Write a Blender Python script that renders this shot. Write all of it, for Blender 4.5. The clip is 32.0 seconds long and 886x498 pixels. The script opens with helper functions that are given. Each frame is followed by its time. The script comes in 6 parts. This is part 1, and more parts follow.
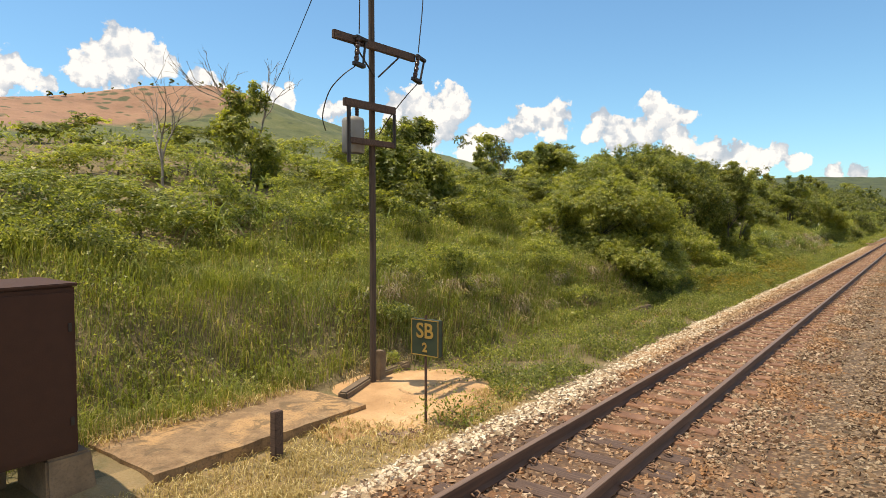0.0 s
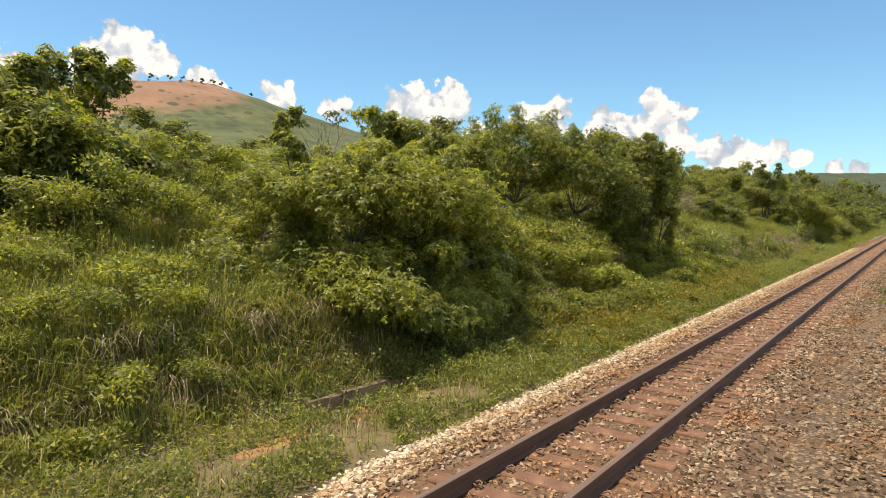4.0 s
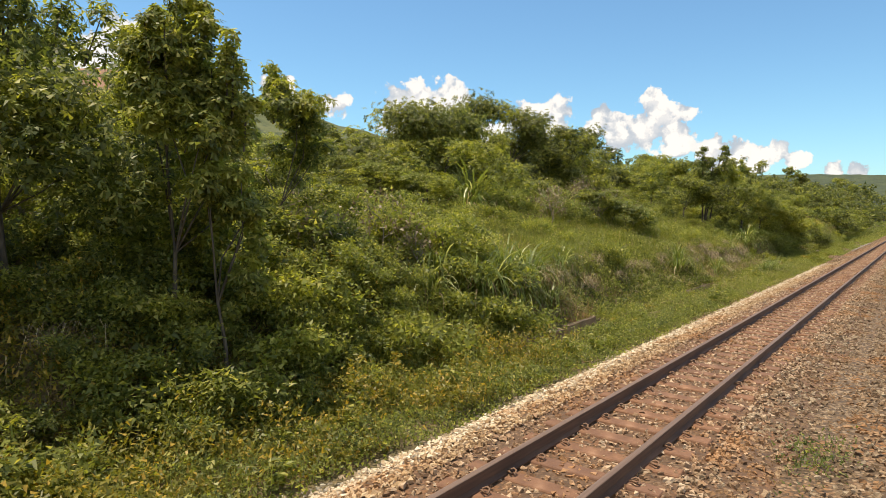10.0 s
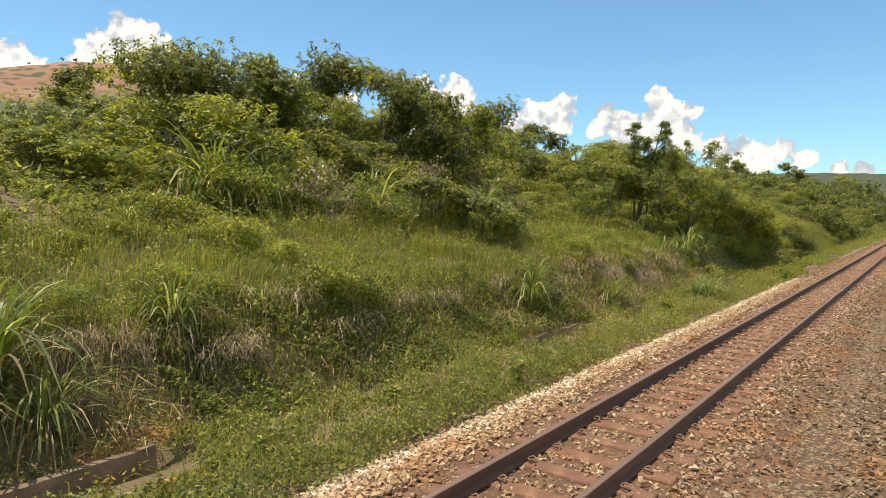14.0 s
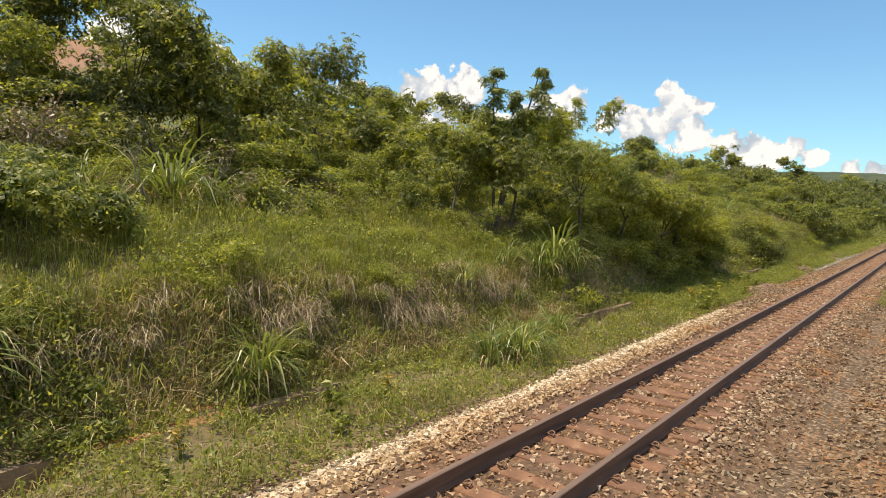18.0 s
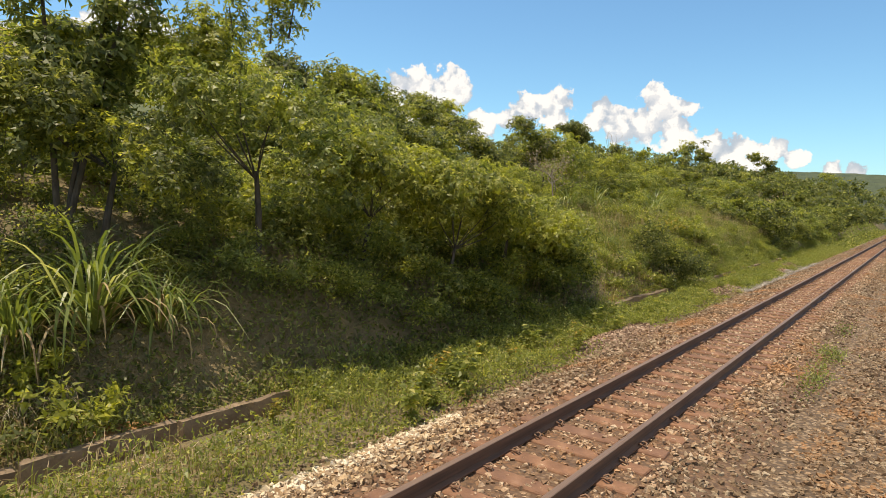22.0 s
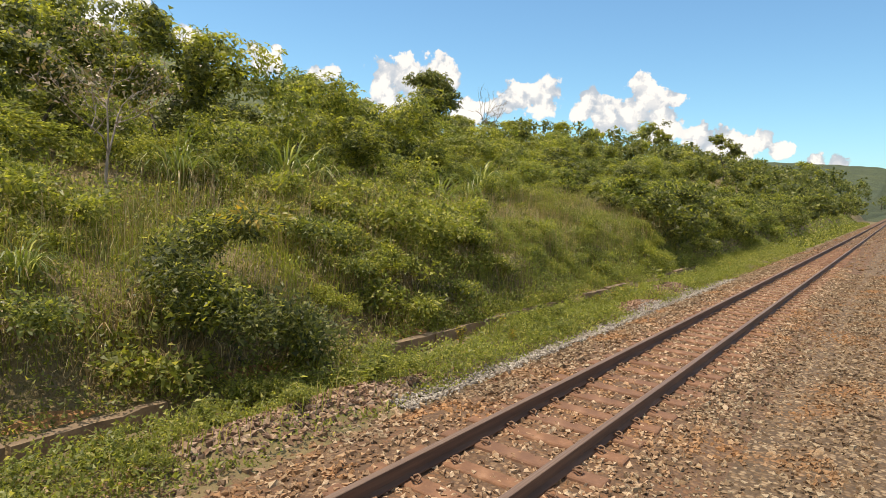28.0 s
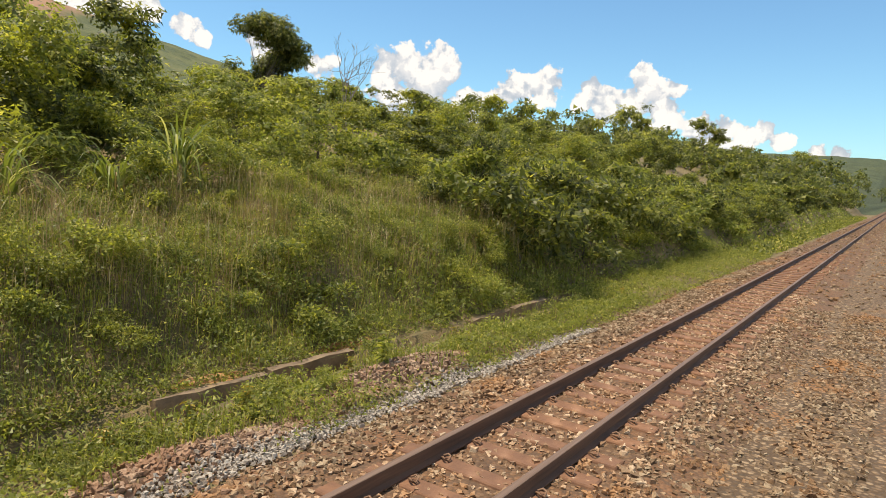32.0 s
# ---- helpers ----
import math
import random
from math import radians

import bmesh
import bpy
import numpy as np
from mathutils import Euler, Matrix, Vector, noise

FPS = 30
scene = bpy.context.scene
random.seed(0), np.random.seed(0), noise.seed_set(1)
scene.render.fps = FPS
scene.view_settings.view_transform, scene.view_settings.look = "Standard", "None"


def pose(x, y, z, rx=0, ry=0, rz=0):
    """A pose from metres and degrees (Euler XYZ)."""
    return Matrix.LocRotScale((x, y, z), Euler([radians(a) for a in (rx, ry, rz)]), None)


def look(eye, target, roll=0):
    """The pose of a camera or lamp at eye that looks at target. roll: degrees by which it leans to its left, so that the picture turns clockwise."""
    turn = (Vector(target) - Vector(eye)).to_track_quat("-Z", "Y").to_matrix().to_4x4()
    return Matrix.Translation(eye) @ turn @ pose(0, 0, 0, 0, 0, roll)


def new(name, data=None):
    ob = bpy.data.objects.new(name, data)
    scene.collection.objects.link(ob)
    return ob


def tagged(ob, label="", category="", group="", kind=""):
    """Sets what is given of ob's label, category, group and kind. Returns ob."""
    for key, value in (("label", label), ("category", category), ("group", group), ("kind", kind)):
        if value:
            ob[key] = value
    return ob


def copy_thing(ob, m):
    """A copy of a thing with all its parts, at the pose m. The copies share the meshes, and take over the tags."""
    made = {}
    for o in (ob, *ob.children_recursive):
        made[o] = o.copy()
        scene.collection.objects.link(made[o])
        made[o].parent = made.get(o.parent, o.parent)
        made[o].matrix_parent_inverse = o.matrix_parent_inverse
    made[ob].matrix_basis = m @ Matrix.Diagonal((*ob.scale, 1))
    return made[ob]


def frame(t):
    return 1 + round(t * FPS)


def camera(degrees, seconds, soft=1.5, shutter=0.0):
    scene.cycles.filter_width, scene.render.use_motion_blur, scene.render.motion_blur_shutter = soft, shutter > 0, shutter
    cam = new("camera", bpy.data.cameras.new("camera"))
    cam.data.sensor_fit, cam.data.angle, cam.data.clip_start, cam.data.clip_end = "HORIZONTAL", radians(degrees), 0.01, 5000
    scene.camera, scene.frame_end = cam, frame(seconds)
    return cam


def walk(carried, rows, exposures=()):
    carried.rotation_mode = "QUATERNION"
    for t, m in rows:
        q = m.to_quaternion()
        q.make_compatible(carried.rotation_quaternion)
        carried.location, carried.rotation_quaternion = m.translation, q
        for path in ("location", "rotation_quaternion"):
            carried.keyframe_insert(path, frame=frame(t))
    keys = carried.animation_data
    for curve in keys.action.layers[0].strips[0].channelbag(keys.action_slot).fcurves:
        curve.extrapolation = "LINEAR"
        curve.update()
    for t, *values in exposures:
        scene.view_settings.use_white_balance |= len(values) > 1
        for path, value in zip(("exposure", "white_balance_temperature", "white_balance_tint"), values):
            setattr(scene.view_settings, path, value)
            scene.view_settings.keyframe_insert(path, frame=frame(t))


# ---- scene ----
# ---- camera ----
cam = camera(70.0, 32.0, soft=0.4)
PATH = [
    (0, (0.00, 0.155, 2.831), (7.925, 6.232, 2.322), 0.12),
    (0.5, (1.74, 0.163, 2.822), (9.668, 6.238, 2.310), -0.14),
    (1, (3.50, 0.168, 2.812), (11.468, 6.183, 2.292), -0.05),
    (1.5, (5.26, 0.167, 2.801), (13.224, 6.185, 2.274), 0.12),
    (2, (7.01, 0.160, 2.791), (14.952, 6.210, 2.255), 0.01),
    (2.5, (8.76, 0.148, 2.783), (16.662, 6.250, 2.223), -0.30),
    (3, (10.51, 0.134, 2.779), (18.412, 6.234, 2.230), -0.08),
    (3.5, (12.25, 0.122, 2.778), (20.169, 6.200, 2.229), -0.05),
    (5.5, (19.12, 0.110, 2.788), (27.001, 6.238, 2.250), 0.05),
    (6, (20.82, 0.124, 2.787), (28.678, 6.279, 2.230), 0.09),
    (6.5, (22.51, 0.149, 2.783), (30.365, 6.312, 2.213), 0.19),
    (7, (24.22, 0.176, 2.779), (32.079, 6.332, 2.205), 0.13),
    (7.5, (25.96, 0.193, 2.779), (33.842, 6.319, 2.214), 0.29),
    (8, (27.72, 0.200, 2.785), (35.613, 6.319, 2.215), 0.26),
    (8.5, (29.46, 0.206, 2.798), (37.390, 6.275, 2.223), 0.38),
    (9, (31.17, 0.212, 2.811), (39.101, 6.279, 2.235), 0.44),
    (9.5, (32.83, 0.221, 2.822), (40.782, 6.252, 2.239), 0.35),
    (10, (34.49, 0.223, 2.829), (42.422, 6.289, 2.245), 0.57),
    (10.5, (36.16, 0.221, 2.833), (44.082, 6.295, 2.237), 0.51),
    (11, (37.84, 0.216, 2.837), (45.770, 6.282, 2.237), 0.52),
    (11.5, (39.55, 0.205, 2.841), (47.500, 6.243, 2.233), 0.46),
    (12, (41.29, 0.193, 2.845), (49.242, 6.221, 2.228), 0.55),
    (12.5, (43.02, 0.192, 2.845), (50.943, 6.265, 2.222), 0.58),
    (13, (44.76, 0.197, 2.841), (52.676, 6.273, 2.215), 0.59),
    (13.5, (46.49, 0.202, 2.833), (54.355, 6.346, 2.209), 0.63),
    (14, (48.22, 0.201, 2.823), (56.106, 6.314, 2.214), 0.71),
    (14.5, (49.95, 0.189, 2.818), (57.818, 6.333, 2.188), 2.11),
    (16.5, (56.93, 0.093, 2.822), (64.664, 6.396, 2.099), 1.66),
    (17, (58.69, 0.076, 2.828), (66.378, 6.422, 2.088), 1.62),
    (17.5, (60.44, 0.067, 2.835), (68.284, 6.227, 2.089), 1.98),
    (18, (62.20, 0.070, 2.842), (70.028, 6.248, 2.082), 2.08),
    (18.5, (63.97, 0.079, 2.850), (71.741, 6.320, 2.071), 2.08),
    (19, (65.74, 0.088, 2.860), (73.571, 6.257, 2.084), 2.24),
    (19.5, (67.52, 0.092, 2.866), (75.470, 6.108, 2.106), 2.46),
    (20, (69.30, 0.090, 2.866), (77.263, 6.096, 2.107), 2.39),
    (20.5, (71.07, 0.088, 2.859), (78.999, 6.136, 2.087), 2.32),
    (21, (72.82, 0.098, 2.848), (80.734, 6.158, 2.096), 2.26),
    (21.5, (74.57, 0.111, 2.840), (82.495, 6.160, 2.089), 2.26),
    (22, (76.34, 0.128, 2.838), (84.292, 6.139, 2.079), 2.18),
    (22.5, (78.13, 0.148, 2.839), (86.068, 6.183, 2.062), 2.33),
    (23, (79.94, 0.172, 2.842), (87.882, 6.192, 2.064), 2.38),
    (23.5, (81.73, 0.197, 2.840), (89.687, 6.200, 2.042), 2.35),
    (24, (83.51, 0.223, 2.833), (91.504, 6.183, 2.057), 2.46),
    (24.5, (85.27, 0.245, 2.822), (93.307, 6.143, 2.069), 2.26),
    (25, (86.98, 0.262, 2.807), (94.982, 6.208, 2.027), 2.27),
    (25.5, (88.68, 0.261, 2.792), (96.751, 6.113, 1.983), 2.47),
    (27.5, (95.51, 0.183, 2.743), (103.540, 6.071, 1.809), 2.60),
    (28, (97.23, 0.162, 2.741), (105.301, 5.994, 1.811), 2.65),
    (28.5, (98.96, 0.142, 2.745), (107.025, 5.982, 1.802), 2.57),
    (29, (100.71, 0.126, 2.755), (108.747, 5.998, 1.790), 2.63),
    (29.5, (102.47, 0.119, 2.769), (110.528, 5.961, 1.802), 2.63),
    (30, (104.24, 0.119, 2.785), (112.318, 5.936, 1.802), 2.71),
    (30.5, (106.02, 0.123, 2.803), (114.081, 5.952, 1.759), 2.65),
    (31, (107.80, 0.126, 2.820), (115.854, 5.957, 1.753), 2.76),
    (31.5, (109.58, 0.125, 2.839), (117.657, 5.929, 1.765), 2.93),
    (32, (111.36, 0.122, 2.857), (119.425, 5.940, 1.779), 2.87),
]

walk(cam, [(t, look(eye, target, roll)) for t, eye, target, roll in PATH], exposures=[(0, 0.42, 8050, 10), (32, 0.42, 8050, 10)])

# ---- world, sun ----
SUN_AZ, SUN_EL = 124.0, 74.0
CLOUDS = {
    "left": [(64.36, 13.39, 1.26), (65.66, 12.41, 1.25), (62.82, 12.71, 1.49), (66.67, 11.25, 1.17), (61.14, 12.44, 0.95), (64.28, 11.58, 1.7)],
    "edge": [(71.65, 10.88, 1.04), (72.53, 10.17, 1.19), (70.53, 10.41, 0.81), (69.16, 9.9, 0.66)],
    "small": [(58.12, 11.13, 0.9), (57.01, 10.52, 0.73), (52.61, 10.77, 0.74), (52.15, 9.85, 1.04), (51.08, 11.22, 0.37), (47.31, 9.31, 0.96)],
    "mid": [(41.76, 9.69, 1.2), (39.74, 9.46, 1.36), (36.7, 9.72, 1.45), (38.22, 8.15, 1.86), (34.16, 7.01, 1.23), (40.75, 7.24, 1.73), (34.91, 6.17, 1.39)],
    "wide": [(30.14, 8.34, 1.27), (28.16, 8.4, 1.45), (31.79, 7.34, 0.78), (23.78, 8.52, 0.86), (22.34, 7.66, 0.86), (24.24, 7.34, 0.77)],
    "tower": [(19.35, 9.47, 0.78), (18.73, 8.23, 1.11), (16.76, 8.45, 0.69), (19.99, 6.96, 1.42), (17.48, 6.49, 1.31), (22.08, 6.46, 1.15)],
    "low": [(14.51, 5.08, 0.92), (12.48, 5.37, 0.86), (11.02, 4.68, 0.9), (9.62, 5.16, 0.79), (8.62, 4.41, 0.7), (13.29, 4.3, 1.01), (5.94, 3.44, 0.6), (4.3, 3.38, 0.67)],
    "top": [(4.6, 17.1, 1.0)],
}


def direction(az, el):
    a, e = radians(az), radians(el)
    return Vector((math.cos(a) * math.cos(e), math.sin(a) * math.cos(e), math.sin(e)))


class Net:
    """A small helper that adds linked nodes to a node tree."""

    def __init__(self, tree):
        self.tree = tree

    def add(self, kind, **settings):
        node = self.tree.nodes.new(kind)
        if "operation" in settings:
            node.operation = settings["operation"]
        if "data_type" in settings:
            node.data_type = settings["data_type"]
        if "blend_type" in settings:
            node.blend_type = settings["blend_type"]
        if "sky_type" in settings:
            node.sky_type = settings["sky_type"]
        if "interpolation_type" in settings:
            node.interpolation_type = settings["interpolation_type"]
        return node

    def link(self, a, b):
        self.tree.links.new(a, b)

    def put(self, socket, value):
        if isinstance(value, bpy.types.NodeSocket):
            self.link(value, socket)
        else:
            socket.default_value = value

    def math(self, op, a, b=0.0, c=0.0, clamp=False):
        n = self.add("ShaderNodeMath", operation=op)
        n.use_clamp = clamp
        for s, v in zip(n.inputs, (a, b, c)):
            self.put(s, v)
        return n.outputs[0]

    def vec(self, op, a, b=(0, 0, 0)):
        n = self.add("ShaderNodeVectorMath", operation=op)
        self.put(n.inputs[0], a)
        if op == "SCALE":
            self.put(n.inputs["Scale"], b)
        else:
            self.put(n.inputs[1], b)
        return n.outputs["Value"] if op in ("DISTANCE", "LENGTH", "DOT_PRODUCT") else n.outputs["Vector"]

    def noise(self, vector, scale, detail=4.0, rough=0.55, distort=0.0):
        n = self.add("ShaderNodeTexNoise")
        self.put(n.inputs["Vector"], vector)
        n.inputs["Scale"].default_value, n.inputs["Detail"].default_value = scale, detail
        n.inputs["Roughness"].default_value, n.inputs["Distortion"].default_value = rough, distort
        return n.outputs["Fac"]

    def voronoi(self, vector, scale, out="Distance"):
        n = self.add("ShaderNodeTexVoronoi")
        self.put(n.inputs["Vector"], vector)
        n.inputs["Scale"].default_value = scale
        return n.outputs[out]

    def remap(self, v, a, b, c=0.0, d=1.0, smooth=True):
        n = self.add("ShaderNodeMapRange", interpolation_type="SMOOTHSTEP" if smooth else "LINEAR")
        for s, value in zip(n.inputs[:5], (v, a, b, c, d)):
            self.put(s, value)
        return n.outputs[0]

    def mix(self, f, a, b, blend="MIX"):
        n = self.add("ShaderNodeMix", data_type="RGBA", blend_type=blend)
        self.put(n.inputs["Factor"], f)
        self.put(n.inputs[6], a)
        self.put(n.inputs[7], b)
        return n.outputs[2]

    def ramp(self, f, stops):
        n = self.add("ShaderNodeValToRGB")
        el = n.color_ramp.elements
        while len(el) < len(stops):
            el.new(0.5)
        for e, (p, c) in zip(el, stops):
            e.position, e.color = p, (*c, 1)
        self.put(n.inputs[0], f)
        return n.outputs[0]


def build_world():
    world = bpy.data.worlds.new("sky")
    scene.world = world
    world.use_nodes = True
    tree = world.node_tree
    tree.nodes.clear()
    n = Net(tree)
    sky = n.add("ShaderNodeTexSky", sky_type="NISHITA")
    sky.sun_disc, sky.sun_elevation, sky.sun_rotation = False, radians(SUN_EL), radians(90 - SUN_AZ)
    sky.altitude, sky.air_density, sky.dust_density, sky.ozone_density = 300, 1.0, 0.6, 2.0
    ray = n.vec("NORMALIZE", n.add("ShaderNodeTexCoord").outputs["Generated"])
    field = None
    for puffs in CLOUDS.values():
        for az, el, r in puffs:
            d = n.vec("DISTANCE", ray, tuple(direction(az, el)))
            v = n.math("MULTIPLY_ADD", d, -1.0 / radians(r * 1.36), 1.0)
            field = v if field is None else n.math("SMOOTH_MAX", field, v, 0.25)
    fine = n.noise(ray, 75.0, 5.0, 0.6)
    lumps = n.noise(ray, 26.0, 2.0, 0.5)
    big = n.noise(ray, 12.0, 3.0, 0.5)
    rag = n.math("ADD", n.math("MULTIPLY_ADD", fine, 1.3, -0.65), n.math("MULTIPLY_ADD", lumps, 1.8, -0.93))
    f = n.math("ADD", field, rag)
    # unseen cumulus added outside the view, as fill light for the shaded foliage
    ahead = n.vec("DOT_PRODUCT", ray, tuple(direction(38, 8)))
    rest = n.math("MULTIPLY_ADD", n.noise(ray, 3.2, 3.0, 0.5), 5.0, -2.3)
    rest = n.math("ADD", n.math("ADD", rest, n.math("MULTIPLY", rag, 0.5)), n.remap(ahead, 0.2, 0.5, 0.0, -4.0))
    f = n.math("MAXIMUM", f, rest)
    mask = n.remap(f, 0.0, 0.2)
    body = n.remap(n.math("ADD", f, n.math("MULTIPLY_ADD", big, 1.2, -0.6)), 0.0, 0.9)
    up = n.noise(n.vec("ADD", ray, (0.002, 0.005, 0.010)), 75.0, 5.0, 0.6)
    high = n.noise(n.vec("ADD", ray, (0.003, 0.008, 0.018)), 26.0, 2.0, 0.5)
    relief = n.remap(n.math("ADD", n.math("MULTIPLY", n.math("SUBTRACT", fine, up), 0.55), n.math("SUBTRACT", lumps, high)), -0.12, 0.12)
    tone = n.math("MULTIPLY_ADD", relief, 0.6, n.math("MULTIPLY_ADD", body, 0.42, 0.0), clamp=True)
    cloud = n.ramp(tone, [(0.0, (0.46, 0.57, 0.76)), (0.4, (0.76, 0.83, 0.97)), (0.75, (0.97, 1.02, 1.12))])
    cloud = n.vec("SCALE", cloud, CLOUD_LIGHT)
    blue = n.mix(1.0, sky.outputs[0], (0.60, 0.97, 1.20, 1), "MULTIPLY")
    blue = n.vec("SCALE", blue, SKY_LIGHT)
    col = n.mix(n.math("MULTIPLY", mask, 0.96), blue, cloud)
    bg = n.add("ShaderNodeBackground")
    n.link(col, bg.inputs[0])
    bg.inputs[1].default_value = 1.0
    out = n.add("ShaderNodeOutputWorld")
    n.link(bg.outputs[0], out.inputs[0])


SKY_LIGHT, CLOUD_LIGHT = 0.127, 0.77
build_world()
sun = new("sun", bpy.data.lights.new("sun", "SUN"))
sun.data.energy, sun.data.angle, sun.data.color = 4.0, radians(0.53), (1.0, 0.95, 0.87)
sun.matrix_world = look(direction(SUN_AZ, SUN_EL) * 300, (0, 0, 0))


# ---- materials ----
def material(name, build, rough=0.9, bump=None):
    """A material from build(net, position) -> colour [, height, roughness]."""
    m = bpy.data.materials.new(name)
    m.use_nodes = True
    tree = m.node_tree
    tree.nodes.clear()
    n = Net(tree)
    pos = n.add("ShaderNodeTexCoord").outputs["Object"]
    made = build(n, pos)
    colour, height = made[0], made[1] if len(made) > 1 else None
    p = n.add("ShaderNodeBsdfPrincipled")
    n.put(p.inputs["Base Color"], colour)
    n.put(p.inputs["Roughness"], made[2] if len(made) > 2 else rough)
    if len(made) > 3:
        n.put(p.inputs["Metallic"], made[3])
    if height is not None:
        b = n.add("ShaderNodeBump")
        b.inputs["Strength"].default_value, b.inputs["Distance"].default_value = 0.6, bump or 0.02
        n.link(height, b.inputs["Height"])
        n.link(b.outputs[0], p.inputs["Normal"])
    out = n.add("ShaderNodeOutputMaterial")
    n.link(p.outputs[0], out.inputs[0])
    return m


def leaf_material(name, dark, light, odd, odd_share=0.06, see=0.35, gloss=0.45):
    """Leaves: each leaf and each plant its own shade, thin enough to let sun through."""
    m = bpy.data.materials.new(name)
    m.use_nodes = True
    tree = m.node_tree
    tree.nodes.clear()
    n = Net(tree)
    isle = n.add("ShaderNodeNewGeometry").outputs["Random Per Island"]
    info = n.add("ShaderNodeObjectInfo").outputs["Random"]
    pos = n.add("ShaderNodeTexCoord").outputs["Object"]
    patch = n.noise(pos, 0.9, 2.0)
    f = n.math("ADD", n.math("MULTIPLY", isle, 0.8), n.math("MULTIPLY", patch, 0.45))
    f = n.math("ADD", f, n.math("MULTIPLY_ADD", info, 0.35, -0.34), clamp=True)
    colour = n.mix(f, (*dark, 1), (*light, 1))
    pick = n.math("GREATER_THAN", n.math("FRACT", n.math("MULTIPLY", isle, 37.7)), 1.0 - odd_share)
    colour = n.mix(pick, colour, (*odd, 1))
    p = n.add("ShaderNodeBsdfPrincipled")
    n.link(colour, p.inputs["Base Color"])
    p.inputs["Roughness"].default_value = gloss
    p.inputs["Specular IOR Level"].default_value = 0.4
    t = n.add("ShaderNodeBsdfTranslucent")
    n.link(n.mix(1.0, colour, (1.32, 1.3, 0.64, 1), "MULTIPLY"), t.inputs[0])
    s = n.add("ShaderNodeMixShader")
    s.inputs[0].default_value = see
    n.link(p.outputs[0], s.inputs[1])
    n.link(t.outputs[0], s.inputs[2])
    out = n.add("ShaderNodeOutputMaterial")
    n.link(s.outputs[0], out.inputs[0])
    return m


def mat_soil(n, pos):
    a, b, c = n.noise(pos, 0.35, 5), n.noise(pos, 3.0, 6), n.noise(pos, 28.0, 4)
    col = n.ramp(a, [(0.3, (0.17, 0.13, 0.06)), (0.5, (0.26, 0.185, 0.085)), (0.7, (0.34, 0.20, 0.09))])
    col = n.mix(n.remap(b, 0.4, 0.7), col, (0.20, 0.15, 0.07, 1))
    return n.mix(n.remap(c, 0.35, 0.75, 0.0, 0.5), col, (0.30, 0.22, 0.13, 1)), n.math("ADD", b, c)


def mat_grey_bed(n, pos):
    v, c = n.voronoi(pos, 15.0), n.voronoi(pos, 15.0, "Color")
    g = n.add("ShaderNodeSeparateColor")
    n.link(c, g.inputs[0])
    col = n.ramp(g.outputs[0], [(0.0, (0.07, 0.045, 0.025)), (0.5, (0.18, 0.115, 0.066)), (1.0, (0.32, 0.225, 0.14))])
    col = n.mix(n.remap(n.noise(pos, 0.8, 4), 0.5, 0.72), col, (0.30, 0.14, 0.055, 1))
    return n.mix(n.remap(v, 0.3, 0.7), col, (0.09, 0.055, 0.03, 1)), n.math("SUBTRACT", 1.0, v)


def mat_litter(n, pos):
    a, b, c = n.noise(pos, 0.5, 5), n.noise(pos, 4.0, 6), n.noise(pos, 30.0, 4)
    col = n.ramp(a, [(0.3, (0.12, 0.092, 0.045)), (0.55, (0.20, 0.145, 0.07)), (0.75, (0.28, 0.19, 0.095))])
    col = n.mix(n.remap(b, 0.45, 0.7), col, (0.12, 0.105, 0.042, 1))
    return n.mix(n.remap(c, 0.4, 0.75, 0.0, 0.5), col, (0.16, 0.13, 0.07, 1)), n.math("ADD", b, c)


def mat_ballast_bed(n, pos):
    v, c = n.voronoi(pos, 17.0), n.voronoi(pos, 17.0, "Color")
    g = n.add("ShaderNodeSeparateColor")
    n.link(c, g.inputs[0])
    col = n.ramp(g.outputs[0], [(0.0, (0.07, 0.038, 0.022)), (0.5, (0.14, 0.078, 0.043)), (1.0, (0.23, 0.145, 0.085))])
    col = n.mix(n.remap(n.noise(pos, 0.8, 4), 0.4, 0.65), col, (0.2, 0.095, 0.045, 1))
    return n.mix(n.remap(v, 0.3, 0.75), col, (0.11, 0.062, 0.035, 1)), n.math("SUBTRACT", 1.0, v)


def mat_hill(n, pos):
    sep = n.add("ShaderNodeSeparateXYZ")
    n.link(pos, sep.inputs[0])
    wob = n.noise(pos, 0.014, 6, 0.65)
    line = n.math("MULTIPLY_ADD", wob, 30.0, sep.outputs[2])
    line = n.math("SUBTRACT", line, n.math("MULTIPLY", n.math("MAXIMUM", n.math("SUBTRACT", sep.outputs[0], 236.0), 0.0), 0.3))
    line = n.math("ADD", line, n.math("MULTIPLY", n.math("MAXIMUM", n.math("SUBTRACT", 236.0, sep.outputs[0]), 0.0), 0.2))
    bare = n.remap(line, 79.0, 88.0)
    green = n.ramp(n.noise(pos, 0.06, 6, 0.7), [(0.35, (0.05, 0.068, 0.022)), (0.55, (0.10, 0.112, 0.038)), (0.75, (0.16, 0.14, 0.06))])
    brown = n.ramp(n.noise(pos, 0.05, 6, 0.65), [(0.3, (0.20, 0.105, 0.06)), (0.6, (0.30, 0.165, 0.10)), (0.8, (0.20, 0.15, 0.07))])
    col = n.mix(bare, green, brown)
    scrub = n.remap(n.math("ADD", n.voronoi(pos, 0.11), n.math("MULTIPLY", n.noise(pos, 0.02, 3), 0.9)), 0.58, 0.76, 0.9, 0.0)
    return n.mix(scrub, col, (0.045, 0.062, 0.022, 1)), n.noise(pos, 0.5, 5)


